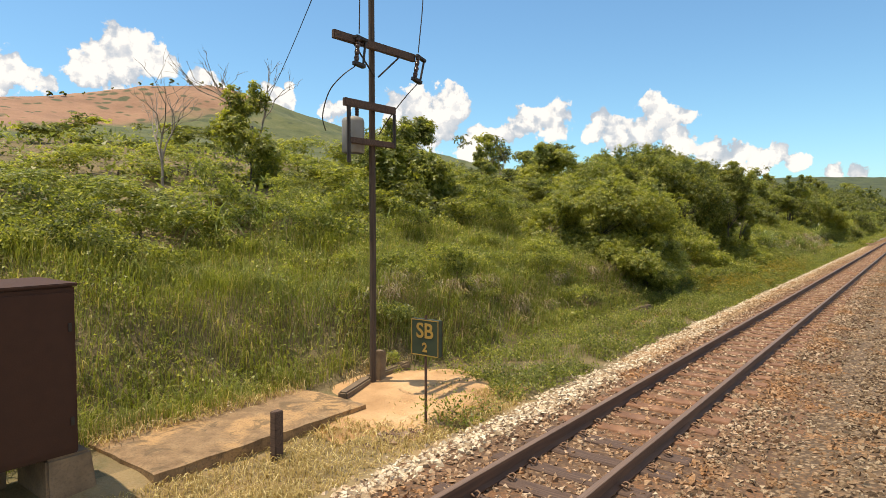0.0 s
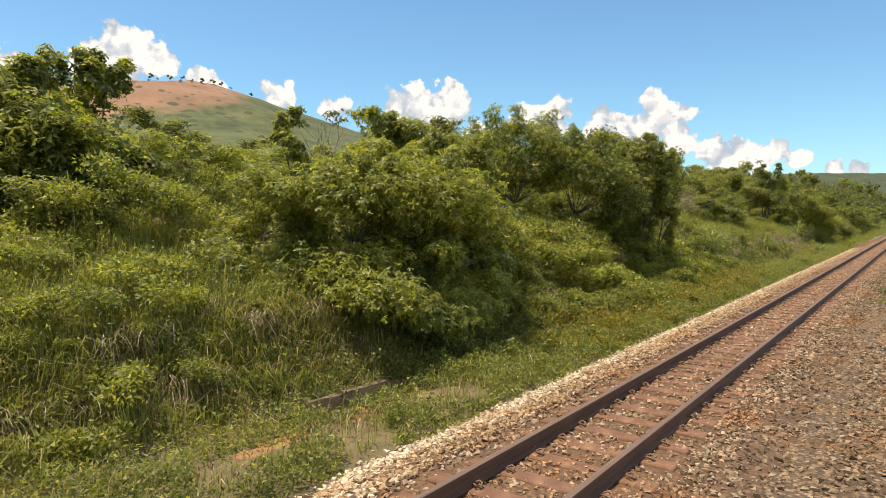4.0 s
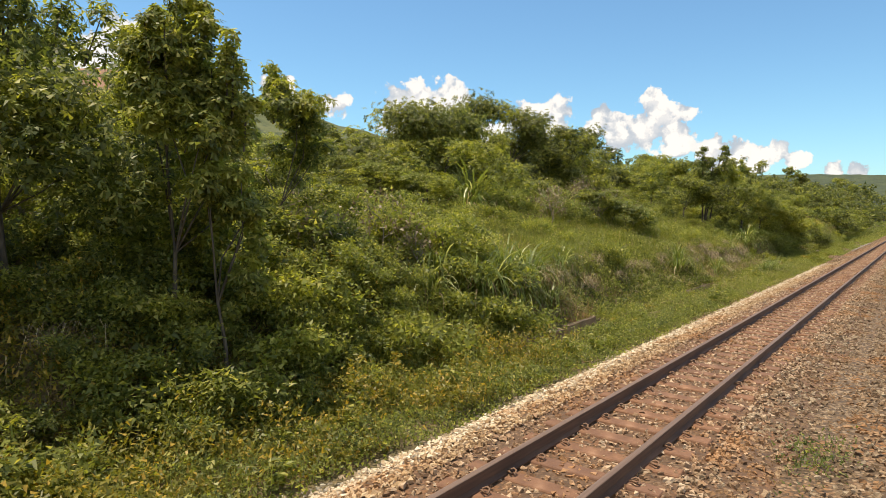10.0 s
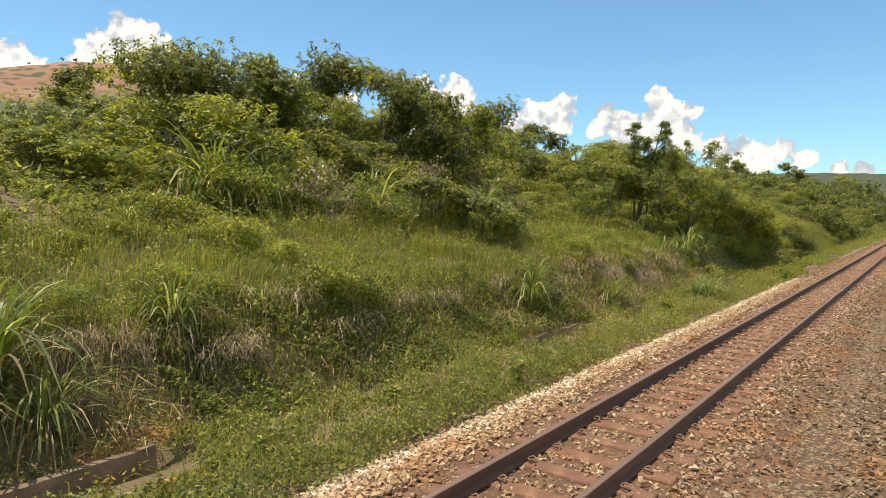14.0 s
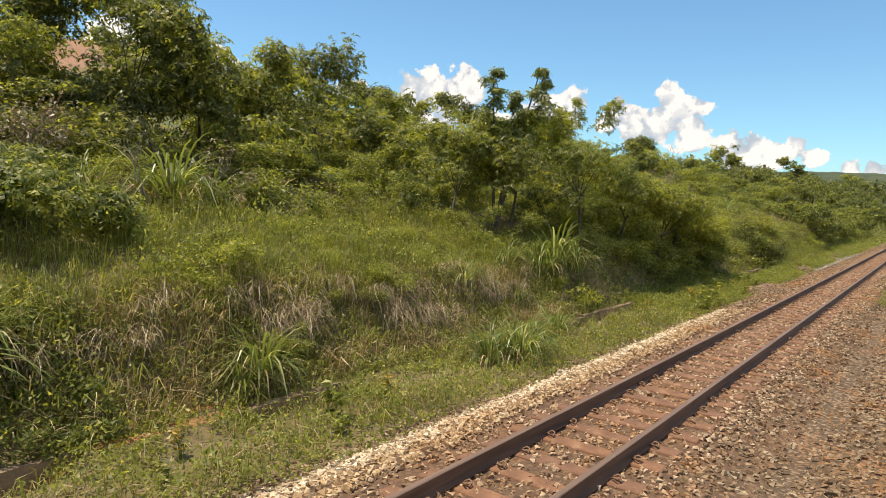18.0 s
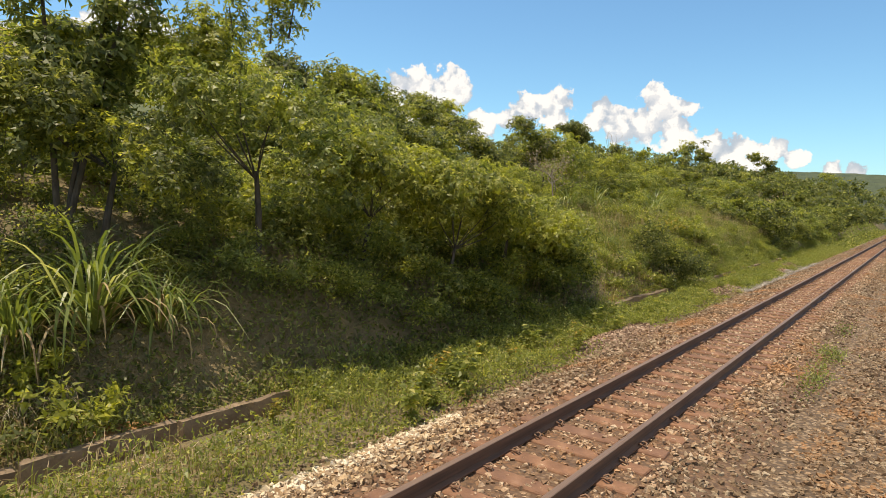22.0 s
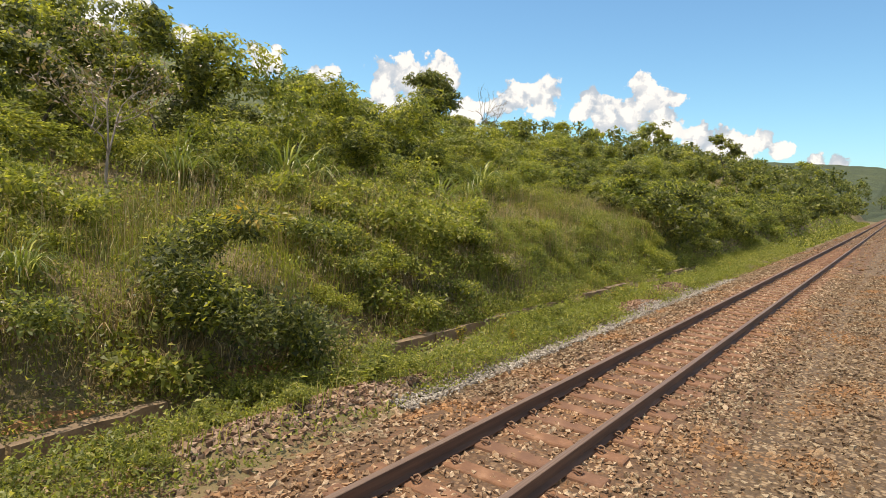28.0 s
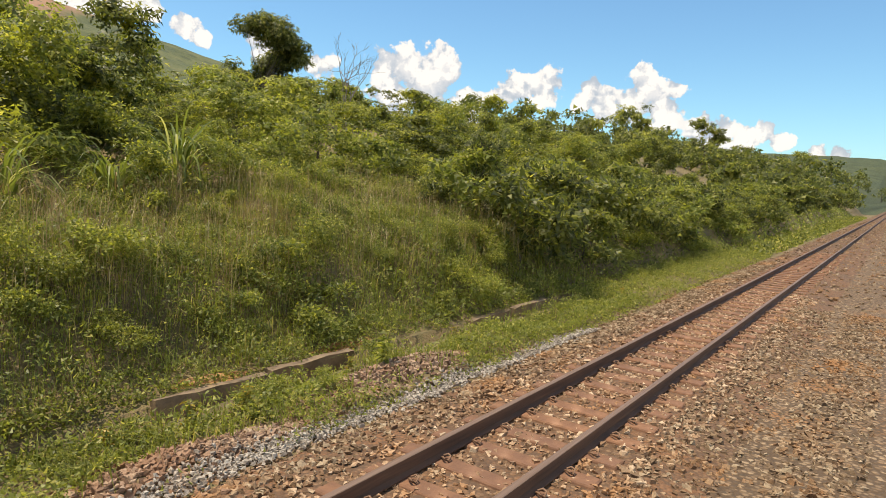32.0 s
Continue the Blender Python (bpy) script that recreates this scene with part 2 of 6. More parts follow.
def mat_far(n, pos):
    green = n.ramp(n.noise(pos, 0.05, 7, 0.7), [(0.35, (0.03, 0.045, 0.018)), (0.55, (0.055, 0.07, 0.026)), (0.75, (0.09, 0.10, 0.04))])
    return green, n.noise(pos, 0.3, 6, 0.7)


def stone_ramp(stops, dust, share):
    def build(n, pos):
        isle = n.add("ShaderNodeNewGeometry").outputs["Random Per Island"]
        col = n.ramp(isle, stops)
        f = n.remap(n.noise(pos, 0.7, 5, 0.65), 0.5 - share, 0.75 - share)
        grit = n.noise(pos, 60.0, 3)
        col = n.mix(n.math("MULTIPLY", f, 0.75), col, (*dust, 1))
        return n.mix(n.remap(grit, 0.45, 0.8, 0.0, 0.35), col, (0.1, 0.06, 0.04, 1)), grit
    return build


def mat_rust(n, pos):
    a = n.noise(n.vec("MULTIPLY", pos, (0.6, 4.0, 9.0)), 1.5, 5)
    col = n.ramp(a, [(0.3, (0.075, 0.04, 0.027)), (0.55, (0.125, 0.066, 0.042)), (0.8, (0.2, 0.105, 0.062))])
    return col, n.noise(pos, 40, 4), 0.75


def mat_rail_top(n, pos):
    a = n.noise(n.vec("MULTIPLY", pos, (0.3, 30.0, 1.0)), 2.0, 3)
    return n.ramp(a, [(0.3, (0.135, 0.082, 0.058)), (0.7, (0.22, 0.145, 0.105))]), None, 0.6, 0.15


def mat_sleeper(n, pos):
    info = n.add("ShaderNodeObjectInfo").outputs["Random"]
    a = n.noise(pos, 5.0, 6)
    col = n.ramp(a, [(0.3, (0.15, 0.072, 0.04)), (0.55, (0.235, 0.115, 0.062)), (0.75, (0.33, 0.18, 0.105))])
    return n.mix(n.math("MULTIPLY", info, 0.45), col, (0.13, 0.07, 0.05, 1)), n.noise(pos, 40.0, 4)


def mat_old_wood(n, pos):
    a = n.noise(n.vec("MULTIPLY", pos, (14.0, 1.0, 14.0)), 3.0, 5)
    return n.ramp(a, [(0.3, (0.05, 0.03, 0.024)), (0.7, (0.14, 0.085, 0.06))]), a


def mat_concrete(n, pos):
    a, b = n.noise(pos, 1.6, 6), n.noise(pos, 22.0, 4)
    col = n.ramp(a, [(0.3, (0.11, 0.073, 0.046)), (0.55, (0.2, 0.14, 0.09)), (0.75, (0.29, 0.2, 0.12))])
    return n.mix(n.remap(b, 0.45, 0.75, 0, 0.45), col, (0.14, 0.10, 0.07, 1)), n.math("ADD", a, b)


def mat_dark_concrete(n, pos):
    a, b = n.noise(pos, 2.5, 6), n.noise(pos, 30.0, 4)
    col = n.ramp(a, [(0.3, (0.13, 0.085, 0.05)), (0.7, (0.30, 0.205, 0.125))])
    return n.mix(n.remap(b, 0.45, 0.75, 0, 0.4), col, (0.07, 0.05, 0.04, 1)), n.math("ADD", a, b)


def mat_dirty_slab(n, pos):
    a, b, c, d = n.noise(pos, 0.9, 6, 0.65), n.noise(pos, 4.0, 6, 0.65), n.noise(pos, 30.0, 5), n.noise(pos, 1.7, 5, 0.7, 1.0)
    col = n.ramp(b, [(0.3, (0.15, 0.088, 0.045)), (0.5, (0.25, 0.155, 0.082)), (0.7, (0.33, 0.22, 0.12))])
    col = n.mix(n.remap(a, 0.48, 0.6), col, (0.42, 0.25, 0.115, 1))
    col = n.mix(n.remap(d, 0.54, 0.62, 0.0, 0.8), col, (0.13, 0.085, 0.045, 1))
    return n.mix(n.remap(c, 0.48, 0.7, 0, 0.55), col, (0.10, 0.07, 0.04, 1)), n.math("ADD", n.math("ADD", b, c), a)


def mat_sand(n, pos):
    a, b = n.noise(pos, 1.3, 6), n.noise(pos, 30.0, 4)
    col = n.ramp(a, [(0.3, (0.36, 0.20, 0.09)), (0.55, (0.52, 0.31, 0.15)), (0.8, (0.60, 0.42, 0.24))])
    return n.mix(n.remap(b, 0.4, 0.8, 0, 0.4), col, (0.25, 0.15, 0.08, 1)), n.math("ADD", a, b)


def mat_orange(n, pos):
    a, b = n.noise(pos, 2.2, 6, 0.65), n.noise(pos, 26.0, 4)
    col = n.ramp(a, [(0.3, (0.22, 0.115, 0.05)), (0.55, (0.38, 0.19, 0.075)), (0.75, (0.46, 0.29, 0.15))])
    return n.mix(n.remap(b, 0.4, 0.75, 0, 0.5), col, (0.17, 0.095, 0.05, 1)), n.math("ADD", a, b)


def mat_bark(n, pos):
    a = n.noise(n.vec("MULTIPLY", pos, (8.0, 8.0, 2.0)), 2.0, 5)
    return n.ramp(a, [(0.3, (0.05, 0.04, 0.03)), (0.7, (0.14, 0.115, 0.09))]), a


def mat_grey_bark(n, pos):
    a = n.noise(n.vec("MULTIPLY", pos, (8.0, 8.0, 2.0)), 2.0, 5)
    return n.ramp(a, [(0.3, (0.16, 0.13, 0.10)), (0.7, (0.36, 0.31, 0.26))]), a


def mat_pole(n, pos):
    a = n.noise(n.vec("MULTIPLY", pos, (20.0, 20.0, 0.8)), 2.0, 5)
    return n.ramp(a, [(0.3, (0.045, 0.030, 0.021)), (0.7, (0.105, 0.070, 0.048))]), a


def plain(col, rough=0.6, metal=0.0, vary=0.25):
    def build(n, pos):
        a = n.noise(pos, 6.0, 5)
        return n.mix(n.remap(a, 0.3, 0.75, 0.0, vary), (*col, 1), (*[c * 0.45 for c in col], 1)), n.noise(pos, 50.0, 3), rough, metal
    return build


SOIL = material("red_soil", mat_soil, bump=0.05)
LITTER = material("leaf_litter", mat_litter, bump=0.08)
BED = material("ballast_bed", mat_ballast_bed, bump=0.05)
GREY_BED = material("grey_ballast_bed", mat_grey_bed, bump=0.05)
HILL = material("hillside", mat_hill, bump=0.6)
FAR_GREEN = material("far_woodland", mat_far, bump=1.5)
STONE_TRACK = material("track_ballast", stone_ramp([(0.0, (0.2, 0.115, 0.065)), (0.5, (0.37, 0.235, 0.14)), (1.0, (0.56, 0.42, 0.29))], (0.40, 0.19, 0.075), 0.04))
STONE_WHITE = material("pale_ballast", stone_ramp([(0.0, (0.38, 0.27, 0.165)), (0.5, (0.61, 0.49, 0.34)), (1.0, (0.76, 0.66, 0.51))], (0.48, 0.27, 0.13), 0.0))
STONE_BROWN = material("purple_brown_stone", stone_ramp([(0.0, (0.14, 0.08, 0.052)), (0.5, (0.28, 0.175, 0.115)), (1.0, (0.44, 0.32, 0.225))], (0.31, 0.155, 0.08), 0.0))
STONE_GREY = material("grey_ballast", stone_ramp([(0.0, (0.111, 0.068, 0.036)), (0.5, (0.238, 0.153, 0.089)), (1.0, (0.408, 0.315, 0.212))], (0.40, 0.19, 0.075), 0.04))
STONE_SIDE = material("side_ballast_stone", stone_ramp([(0.0, (0.102, 0.061, 0.034)), (0.5, (0.23, 0.153, 0.089)), (1.0, (0.399, 0.306, 0.204))], (0.36, 0.165, 0.06), 0.05))
STONE_TAN = material("tan_ballast", stone_ramp([(0.0, (0.25, 0.15, 0.075)), (0.5, (0.43, 0.285, 0.155)), (1.0, (0.6, 0.45, 0.29))], (0.42, 0.205, 0.085), 0.02))
STONE_PALE = material("pale_grey_gravel", stone_ramp([(0.0, (0.203, 0.172, 0.14)), (0.5, (0.343, 0.296, 0.25)), (1.0, (0.484, 0.437, 0.374))], (0.36, 0.25, 0.17), -0.05))
RUST, RAIL_TOP = material("rusty_rail", mat_rust, bump=0.004), material("rail_running_face", mat_rail_top)
SLEEPER, OLD_WOOD = material("dusty_sleeper", mat_sleeper, bump=0.01), material("weathered_wood", mat_old_wood, bump=0.01)
CONCRETE, DARK_CONCRETE = material("dusty_concrete", mat_concrete, bump=0.01), material("stained_concrete", mat_dark_concrete, bump=0.012)
SLAB = material("dirt_strewn_slab", mat_dirty_slab, bump=0.03)
ORANGE = material("bare_orange_soil", mat_orange, bump=0.03)
SAND, BARK, POLE = material("orange_sand", mat_sand, bump=0.02), material("bark", mat_bark, bump=0.02), material("pole_wood", mat_pole, bump=0.008)
GREY_BARK = material("grey_dead_wood", mat_grey_bark, bump=0.01)
BROWN_PAINT = material("brown_paint", plain((0.055, 0.02, 0.009), 0.85), bump=0.003)
GREEN_PAINT = material("green_sign_paint", plain((0.035, 0.055, 0.03), 0.6, 0.0, 0.4), bump=0.001)
YELLOW_PAINT = material("yellow_letter_paint", plain((0.44, 0.27, 0.06), 0.6, 0.0, 0.35), bump=0.001)
GREY_METAL = material("grey_metal", plain((0.27, 0.26, 0.24), 0.6, 0.1), bump=0.002)
CLIP_RUST = material("rusty_clip", plain((0.22, 0.125, 0.075), 0.7, 0.1), bump=0.002)
DARK_METAL = material("dark_metal", plain((0.045, 0.035, 0.03), 0.55, 0.4), bump=0.002)
PORCELAIN = material("insulator_glaze", plain((0.06, 0.03, 0.022), 0.25), bump=0.001)
LEAF_MID = leaf_material("broad_leaf", (0.07, 0.092, 0.028), (0.292, 0.328, 0.099), (0.42, 0.41, 0.15), 0.1, 0.55)
LEAF_LIGHT = leaf_material("young_leaf", (0.1, 0.121, 0.031), (0.354, 0.38, 0.099), (0.48, 0.45, 0.15), 0.12, 0.55)
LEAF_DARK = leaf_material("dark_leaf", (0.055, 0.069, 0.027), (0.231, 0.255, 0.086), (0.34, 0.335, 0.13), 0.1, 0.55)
LEAF_TIP = leaf_material("young_shoot_leaf", (0.19, 0.205, 0.04), (0.40, 0.41, 0.085), (0.52, 0.50, 0.15), 0.1, 0.55)
LEAF_DRY = leaf_material("dry_leaf", (0.16, 0.11, 0.07), (0.34, 0.26, 0.17), (0.42, 0.35, 0.24), 0.2, 0.2)
LEAF_YELLOW = leaf_material("yellow_weed", (0.15, 0.15, 0.03), (0.355, 0.298, 0.056), (0.50, 0.335, 0.07), 0.18, 0.45)
GRASS = leaf_material("field_grass", (0.12, 0.138, 0.032), (0.325, 0.355, 0.088), (0.46, 0.39, 0.17), 0.12, 0.5, 0.5)
REED = leaf_material("reed_blade", (0.11, 0.15, 0.04), (0.26, 0.30, 0.085), (0.50, 0.50, 0.26), 0.12, 0.42, 0.35)
STRAW = leaf_material("dry_straw", (0.20, 0.135, 0.07), (0.42, 0.31, 0.165), (0.56, 0.46, 0.28), 0.2, 0.25, 0.6)
TWIG = leaf_material("dead_twigs", (0.15, 0.105, 0.06), (0.40, 0.30, 0.185), (0.56, 0.46, 0.31), 0.2, 0.05, 0.7)
HAY = leaf_material("yellow_hay", (0.30, 0.21, 0.075), (0.52, 0.39, 0.15), (0.66, 0.54, 0.27), 0.2, 0.25, 0.6)


# ---- mesh helpers ----
rng = np.random.default_rng(7)


def mesh_of(name, verts, faces, mats, slots=None, smooth=False):
    """A mesh from arrays: verts (n, 3), and faces as one array (m, 3 or 4) or a list of such."""
    groups = [np.asarray(f, np.int32) for f in (faces if isinstance(faces, list) else [faces]) if len(f)]
    me = bpy.data.meshes.new(name)
    verts = np.asarray(verts, np.float32)
    loops = np.concatenate([g.ravel() for g in groups])
    totals = np.concatenate([np.full(len(g), g.shape[1], np.int32) for g in groups])
    me.vertices.add(len(verts))
    me.vertices.foreach_set("co", verts.ravel())
    me.loops.add(len(loops))
    me.loops.foreach_set("vertex_index", loops)
    me.polygons.add(len(totals))
    me.polygons.foreach_set("loop_start", np.r_[0, np.cumsum(totals)[:-1]].astype(np.int32))
    for m in mats if isinstance(mats, (list, tuple)) else [mats]:
        me.materials.append(m)
    if slots is not None:
        me.polygons.foreach_set("material_index", np.asarray(slots, np.int32))
    me.polygons.foreach_set("use_smooth", np.full(len(totals), smooth))
    me.update(calc_edges=True)
    return me


def bm_mesh(name, bm, mat, smooth=False):
    me = bpy.data.meshes.new(name)
    for f in bm.faces:
        f.smooth = smooth
    bm.to_mesh(me)
    bm.free()
    me.materials.append(mat)
    return me


def part(name, me, parent, label="", at=None):
    ob = new(name, me)
    ob.parent = parent
    if at is not None:
        ob.matrix_basis = at
    if label:
        ob["label"] = label
    return ob


def box(x0, x1, y0, y1, z0, z1, bevel=0.0, bm=None, worn=0.0):
    bm = bm or bmesh.new()
    made = bmesh.ops.create_cube(bm, size=1.0)["verts"]
    for v in made:
        v.co = Vector((x0 + (v.co.x + 0.5) * (x1 - x0), y0 + (v.co.y + 0.5) * (y1 - y0), z0 + (v.co.z + 0.5) * (z1 - z0)))
    if bevel:
        edges = list({e for v in made for e in v.link_edges})
        made = bmesh.ops.bevel(bm, geom=edges, offset=bevel, segments=2, affect="EDGES")["verts"]
    if worn:
        for v in bm.verts:
            v.co += worn * (noise.noise_vector(v.co * 2.3))
    return bm


def tube(path, radii, sides=7, closed=True):
    """Verts and quads of a tapered tube along a path."""
    path, verts = [Vector(p) for p in path], []
    for i, p in enumerate(path):
        d = (path[min(i + 1, len(path) - 1)] - path[max(i - 1, 0)]).normalized()
        a = d.orthogonal().normalized()
        b = d.cross(a)
        for k in range(sides):
            t = 2 * math.pi * k / sides
            verts.append(p + radii[i] * (math.cos(t) * a + math.sin(t) * b))
    quads = [(i * sides + k, i * sides + (k + 1) % sides, (i + 1) * sides + (k + 1) % sides, (i + 1) * sides + k)
             for i in range(len(path) - 1) for k in range(sides)]
    return np.array([tuple(v) for v in verts]), np.array(quads)


def joined(pieces):
    verts, quads, base = [], [], 0
    for v, q in pieces:
        verts.append(v)
        quads.append(q + base)
        base += len(v)
    return np.concatenate(verts), np.concatenate(quads)


def empty(name, x, y, z, label, category, group="", turn=0.0):
    ob = new(name)
    ob.matrix_basis = pose(x, y, z, 0, 0, turn)
    ob.empty_display_size = 0.2
    return tagged(ob, label, category, group)


# ---- the ground ----
def lump(x, y, size, seed=0.0):
    """A smooth, repeatable unevenness between about -1 and 1."""
    u, v = np.asarray(x) / size, np.asarray(y) / size
    return (np.sin(u * 2.1 + seed + 1.3 * np.sin(v * 1.7 + seed)) + np.sin(v * 2.6 - seed * 2 + 1.1 * np.sin(u * 1.9)) + np.sin((u + v) * 1.35 + 3 * seed)) / 3


PROFILE_Y = [-3000, -60, -6, -2.2, 0.6, 1.3, 2.3, 4.75, 5.75, 7.45, 8.35, 8.9, 9.6, 10.1, 11.2, 16, 24, 32, 45, 80, 200, 3000]
PROFILE_Z = [-2, -1.2, -0.6, -0.25, -0.25, -0.32, -0.222, -0.222, -0.44, -0.42, -0.42, -0.15, 0.75, 1.1, 1.5, 2.6, 4.2, 5.6, 7.2, 8.5, 13, 30]


DRAIN = [(20.4, 23.4), (46.2, 53.0), (61.2, 65.2), (67.4, 69.8), (76.8, 82.8), (95.8, 102.2), (105.8, 128.8)]


def drain_open(x):
    """1 where the drain lies open, 0 where it is silted up and overgrown."""
    return sum(np.clip((x - a) / 0.5, 0, 1) * np.clip((b - x) / 0.5, 0, 1) for a, b in DRAIN)


HEAPS = [(103.0, 6.3, 2.2, 0.45, 0.28), (119.3, 6.5, 1.6, 0.5, 0.32), (115.3, 6.1, 1.3, 0.4, 0.2), (91.5, 5.9, 1.8, 0.4, 0.18)]


RIDGE_X = [-3000, -400, -100, 60, 137, 181, 211, 246, 262, 285, 316, 361, 413, 491, 620, 900, 3000]
RIDGE_Z = [14, 30, 46, 60, 69, 77, 85, 91, 91.5, 87, 83, 77, 69, 60, 46, 24, 14]


def ground_z(x, y):
    x, y = np.asarray(x, float), np.asarray(y, float)
    back = 1.25 * np.exp(-(((x - 3.0) / 6.5) ** 4)) + 0.35 * lump(x, 0 * x, 3.1, 2.0)
    yy = np.where(y > 8.3, np.maximum(8.3, y - back * np.clip((y - 8.3) / 0.6, 0, 1)), y)
    z = np.interp(yy, PROFILE_Y, PROFILE_Z)
    rough = np.clip((y - 8.4) / 3.0, 0, 1)
    z = z + rough * (0.16 * lump(x, y, 1.3, 0.4) + 0.3 * lump(x, y, 4.5, 1.0)) + np.clip((y - 14) / 14, 0, 1) * 0.9 * lump(x, y, 13.0, 3.0)
    weeds = np.clip((y - 5.6) / 0.4, 0, 1) * np.clip((8.4 - y) / 0.4, 0, 1)
    z = z + weeds * 0.05 * lump(x, y, 0.9, 5.0)
    z = z + np.clip((x - 140) / 100, 0, 3) * np.clip((y - 12) / 15, 0, 1) * 2.4
    ditch = np.clip((y - 7.58) / 0.04, 0, 1) * np.clip((8.12 - y) / 0.04, 0, 1) * drain_open(x)
    z = z - 0.34 * ditch
    z = z - 0.12 * np.exp(-(((x - 4.8) / 4.2) ** 4 + ((y - 6.95) / 0.95) ** 4))
    for hx, hy, rx, ry, h in HEAPS:
        z = z + h * np.exp(-(((x - hx) / rx) ** 2 + ((y - hy) / ry) ** 2))
    # the bare hill and the far ridges
    u = np.clip((y - 130) / 270, 0, 1)
    z = z + (np.interp(x, RIDGE_X, RIDGE_Z) - 14) * np.where(y < 400, u ** 1.6, np.exp(-(((y - 400) / 320) ** 2)))
    z = z + np.clip((y - 90) / 120, 0, 1) * np.clip((900 - y) / 300, 0, 1) * (1.6 * lump(x, y, 23.0, 1.5) + 2.2 * lump(x, y, 61.0, 4.0)) * np.where(x < 900, 1, 0)
    z = z + 66 * np.exp(-(((x - 1500) / 350) ** 2 + ((y - 120) / 600) ** 2))
    return z


def steps(*spans):
    return np.unique(np.concatenate([np.arange(a, b, s) for a, b, s in spans]).round(3))


gx = steps((-3000, -200, 200), (-200, -20, 12), (-20, 150, 0.9), (150, 260, 2.5), (260, 700, 10), (700, 3001, 100))
gy = np.unique(np.r_[steps((-3000, -100, 300), (-100, -8, 12), (-8, 5.5, 0.5), (5.5, 16, 0.3), (16, 40, 0.8), (40, 100, 5), (100, 800, 11), (800, 3001, 150)), [7.58, 7.62, 8.08, 8.12]])
GX, GY = np.meshgrid(gx, gy, indexing="ij")
GZ = ground_z(GX, GY)
idx = np.arange(GX.size).reshape(GX.shape)
quads = np.stack([idx[:-1, :-1], idx[1:, :-1], idx[1:, 1:], idx[:-1, 1:]], -1).reshape(-1, 4)
mid_y = ((GY[:-1, :-1] + GY[1:, 1:]) / 2).ravel()
mid_x = ((GX[:-1, :-1] + GX[1:, 1:]) / 2).ravel()
slots = np.where(mid_y < -3.0, 4, np.where(mid_y < 1.75, 5, np.where(mid_y < 5.6, 1, np.where((mid_y > 150) & (mid_x < 700), 2, np.where((mid_y > 45) | (mid_x > 300), 3, np.where((mid_y > 8.2) | (mid_x > 9.5), 4, 0))))))
ground = new("ground", mesh_of("ground", np.stack([GX, GY, GZ], -1).reshape(-1, 3), quads, [SOIL, BED, HILL, FAR_GREEN, LITTER, GREY_BED], slots, True))
tagged(ground, "red soil cutting, ballast bed and bare brown hill", "ground", kind="structure")


# ---- railway track ----
TRACK_Y, HALF = 3.44, 0.585
track = empty("railway_track", 0, TRACK_Y, 0, "single narrow-gauge track with rusty rails on dusty sleepers", "railway track")


def rail_mesh(x0, x1):
    prof = [(-0.065, -0.168), (0.065, -0.168), (0.065, -0.156), (0.012, -0.138), (0.010, -0.045), (0.034, -0.034), (0.034, -0.006), (0.028, 0.0),
            (-0.028, 0.0), (-0.034, -0.006), (-0.034, -0.034), (-0.010, -0.045), (-0.012, -0.138), (-0.065, -0.156)]
    prof = [(1.15 * y, 1.13 * z) for y, z in prof]
    n = len(prof)
    xs = np.r_[x0, x1]
    verts = np.array([(x, y, z) for x in xs for y, z in prof])
    quads = np.array([(k, (k + 1) % n, n + (k + 1) % n, n + k) for k in range(n)])
    return mesh_of("rail", verts, quads, [RUST, RAIL_TOP], [1 if k in (6, 7, 8) else 0 for k in range(n)])


RAIL = rail_mesh(-40, 420)
for side in (-1, 1):
    part("rail", RAIL, track, at=pose(0, side * HALF, 0))


def sleeper_mesh(seed, wood=False):
    r = random.Random(seed)
    half, w, top = (1.0, 0.12, -0.19) if wood else (1.03, 0.125, -0.188)
    bm = bmesh.new()
    bmesh.ops.create_cube(bm, size=1.0)
    for v in bm.verts:
        up = v.co.z > 0
        v.co = Vector((v.co.x * 2 * (w if up else w + 0.035), v.co.y * 2 * (half if up else half + 0.03), top if up else top - 0.12))
    bmesh.ops.bevel(bm, geom=list(bm.edges), offset=0.014, segments=1, affect="EDGES")
    for v in bm.verts:
        v.co += Vector((r.uniform(-1, 1), r.uniform(-1, 1), 0)) * 0.006
    return bm_mesh("sleeper", bm, OLD_WOOD if wood else SLEEPER)


def clip_mesh():
    pts = [(0.0, 0.075, -0.165), (0.035, 0.115, -0.14), (0.06, 0.155, -0.145), (0.03, 0.185, -0.17), (-0.03, 0.175, -0.135), (-0.055, 0.125, -0.13), (-0.03, 0.08, -0.155)]
    v, q = tube(pts, [0.013] * len(pts), 4)
    return mesh_of("rail_clip", v, q, CLIP_RUST, smooth=True)


SLEEPERS, CLIP = [sleeper_mesh(s) for s in range(4)], clip_mesh()
WOOD_SLEEPERS = [sleeper_mesh(s, True) for s in range(10, 13)]
r0 = random.Random(3)
for i in range(240):
    x = 0.35 + i * 0.64
    old = x < 8.2
    sl = part("sleeper", (WOOD_SLEEPERS if old else SLEEPERS)[i % 3], track,
              at=pose(x + r0.uniform(-0.03, 0.03), r0.uniform(-0.04, 0.04), r0.uniform(-0.012, 0.004), 0, 0, r0.uniform(-1.5, 1.5)))
    if x > 2 and x < 132:
        for side in (-1, 1):
            for turn in (0, 180):
                part("rail_clip", CLIP, sl, at=pose(r0.uniform(-0.02, 0.02), side * HALF, 0, 0, 0, turn))


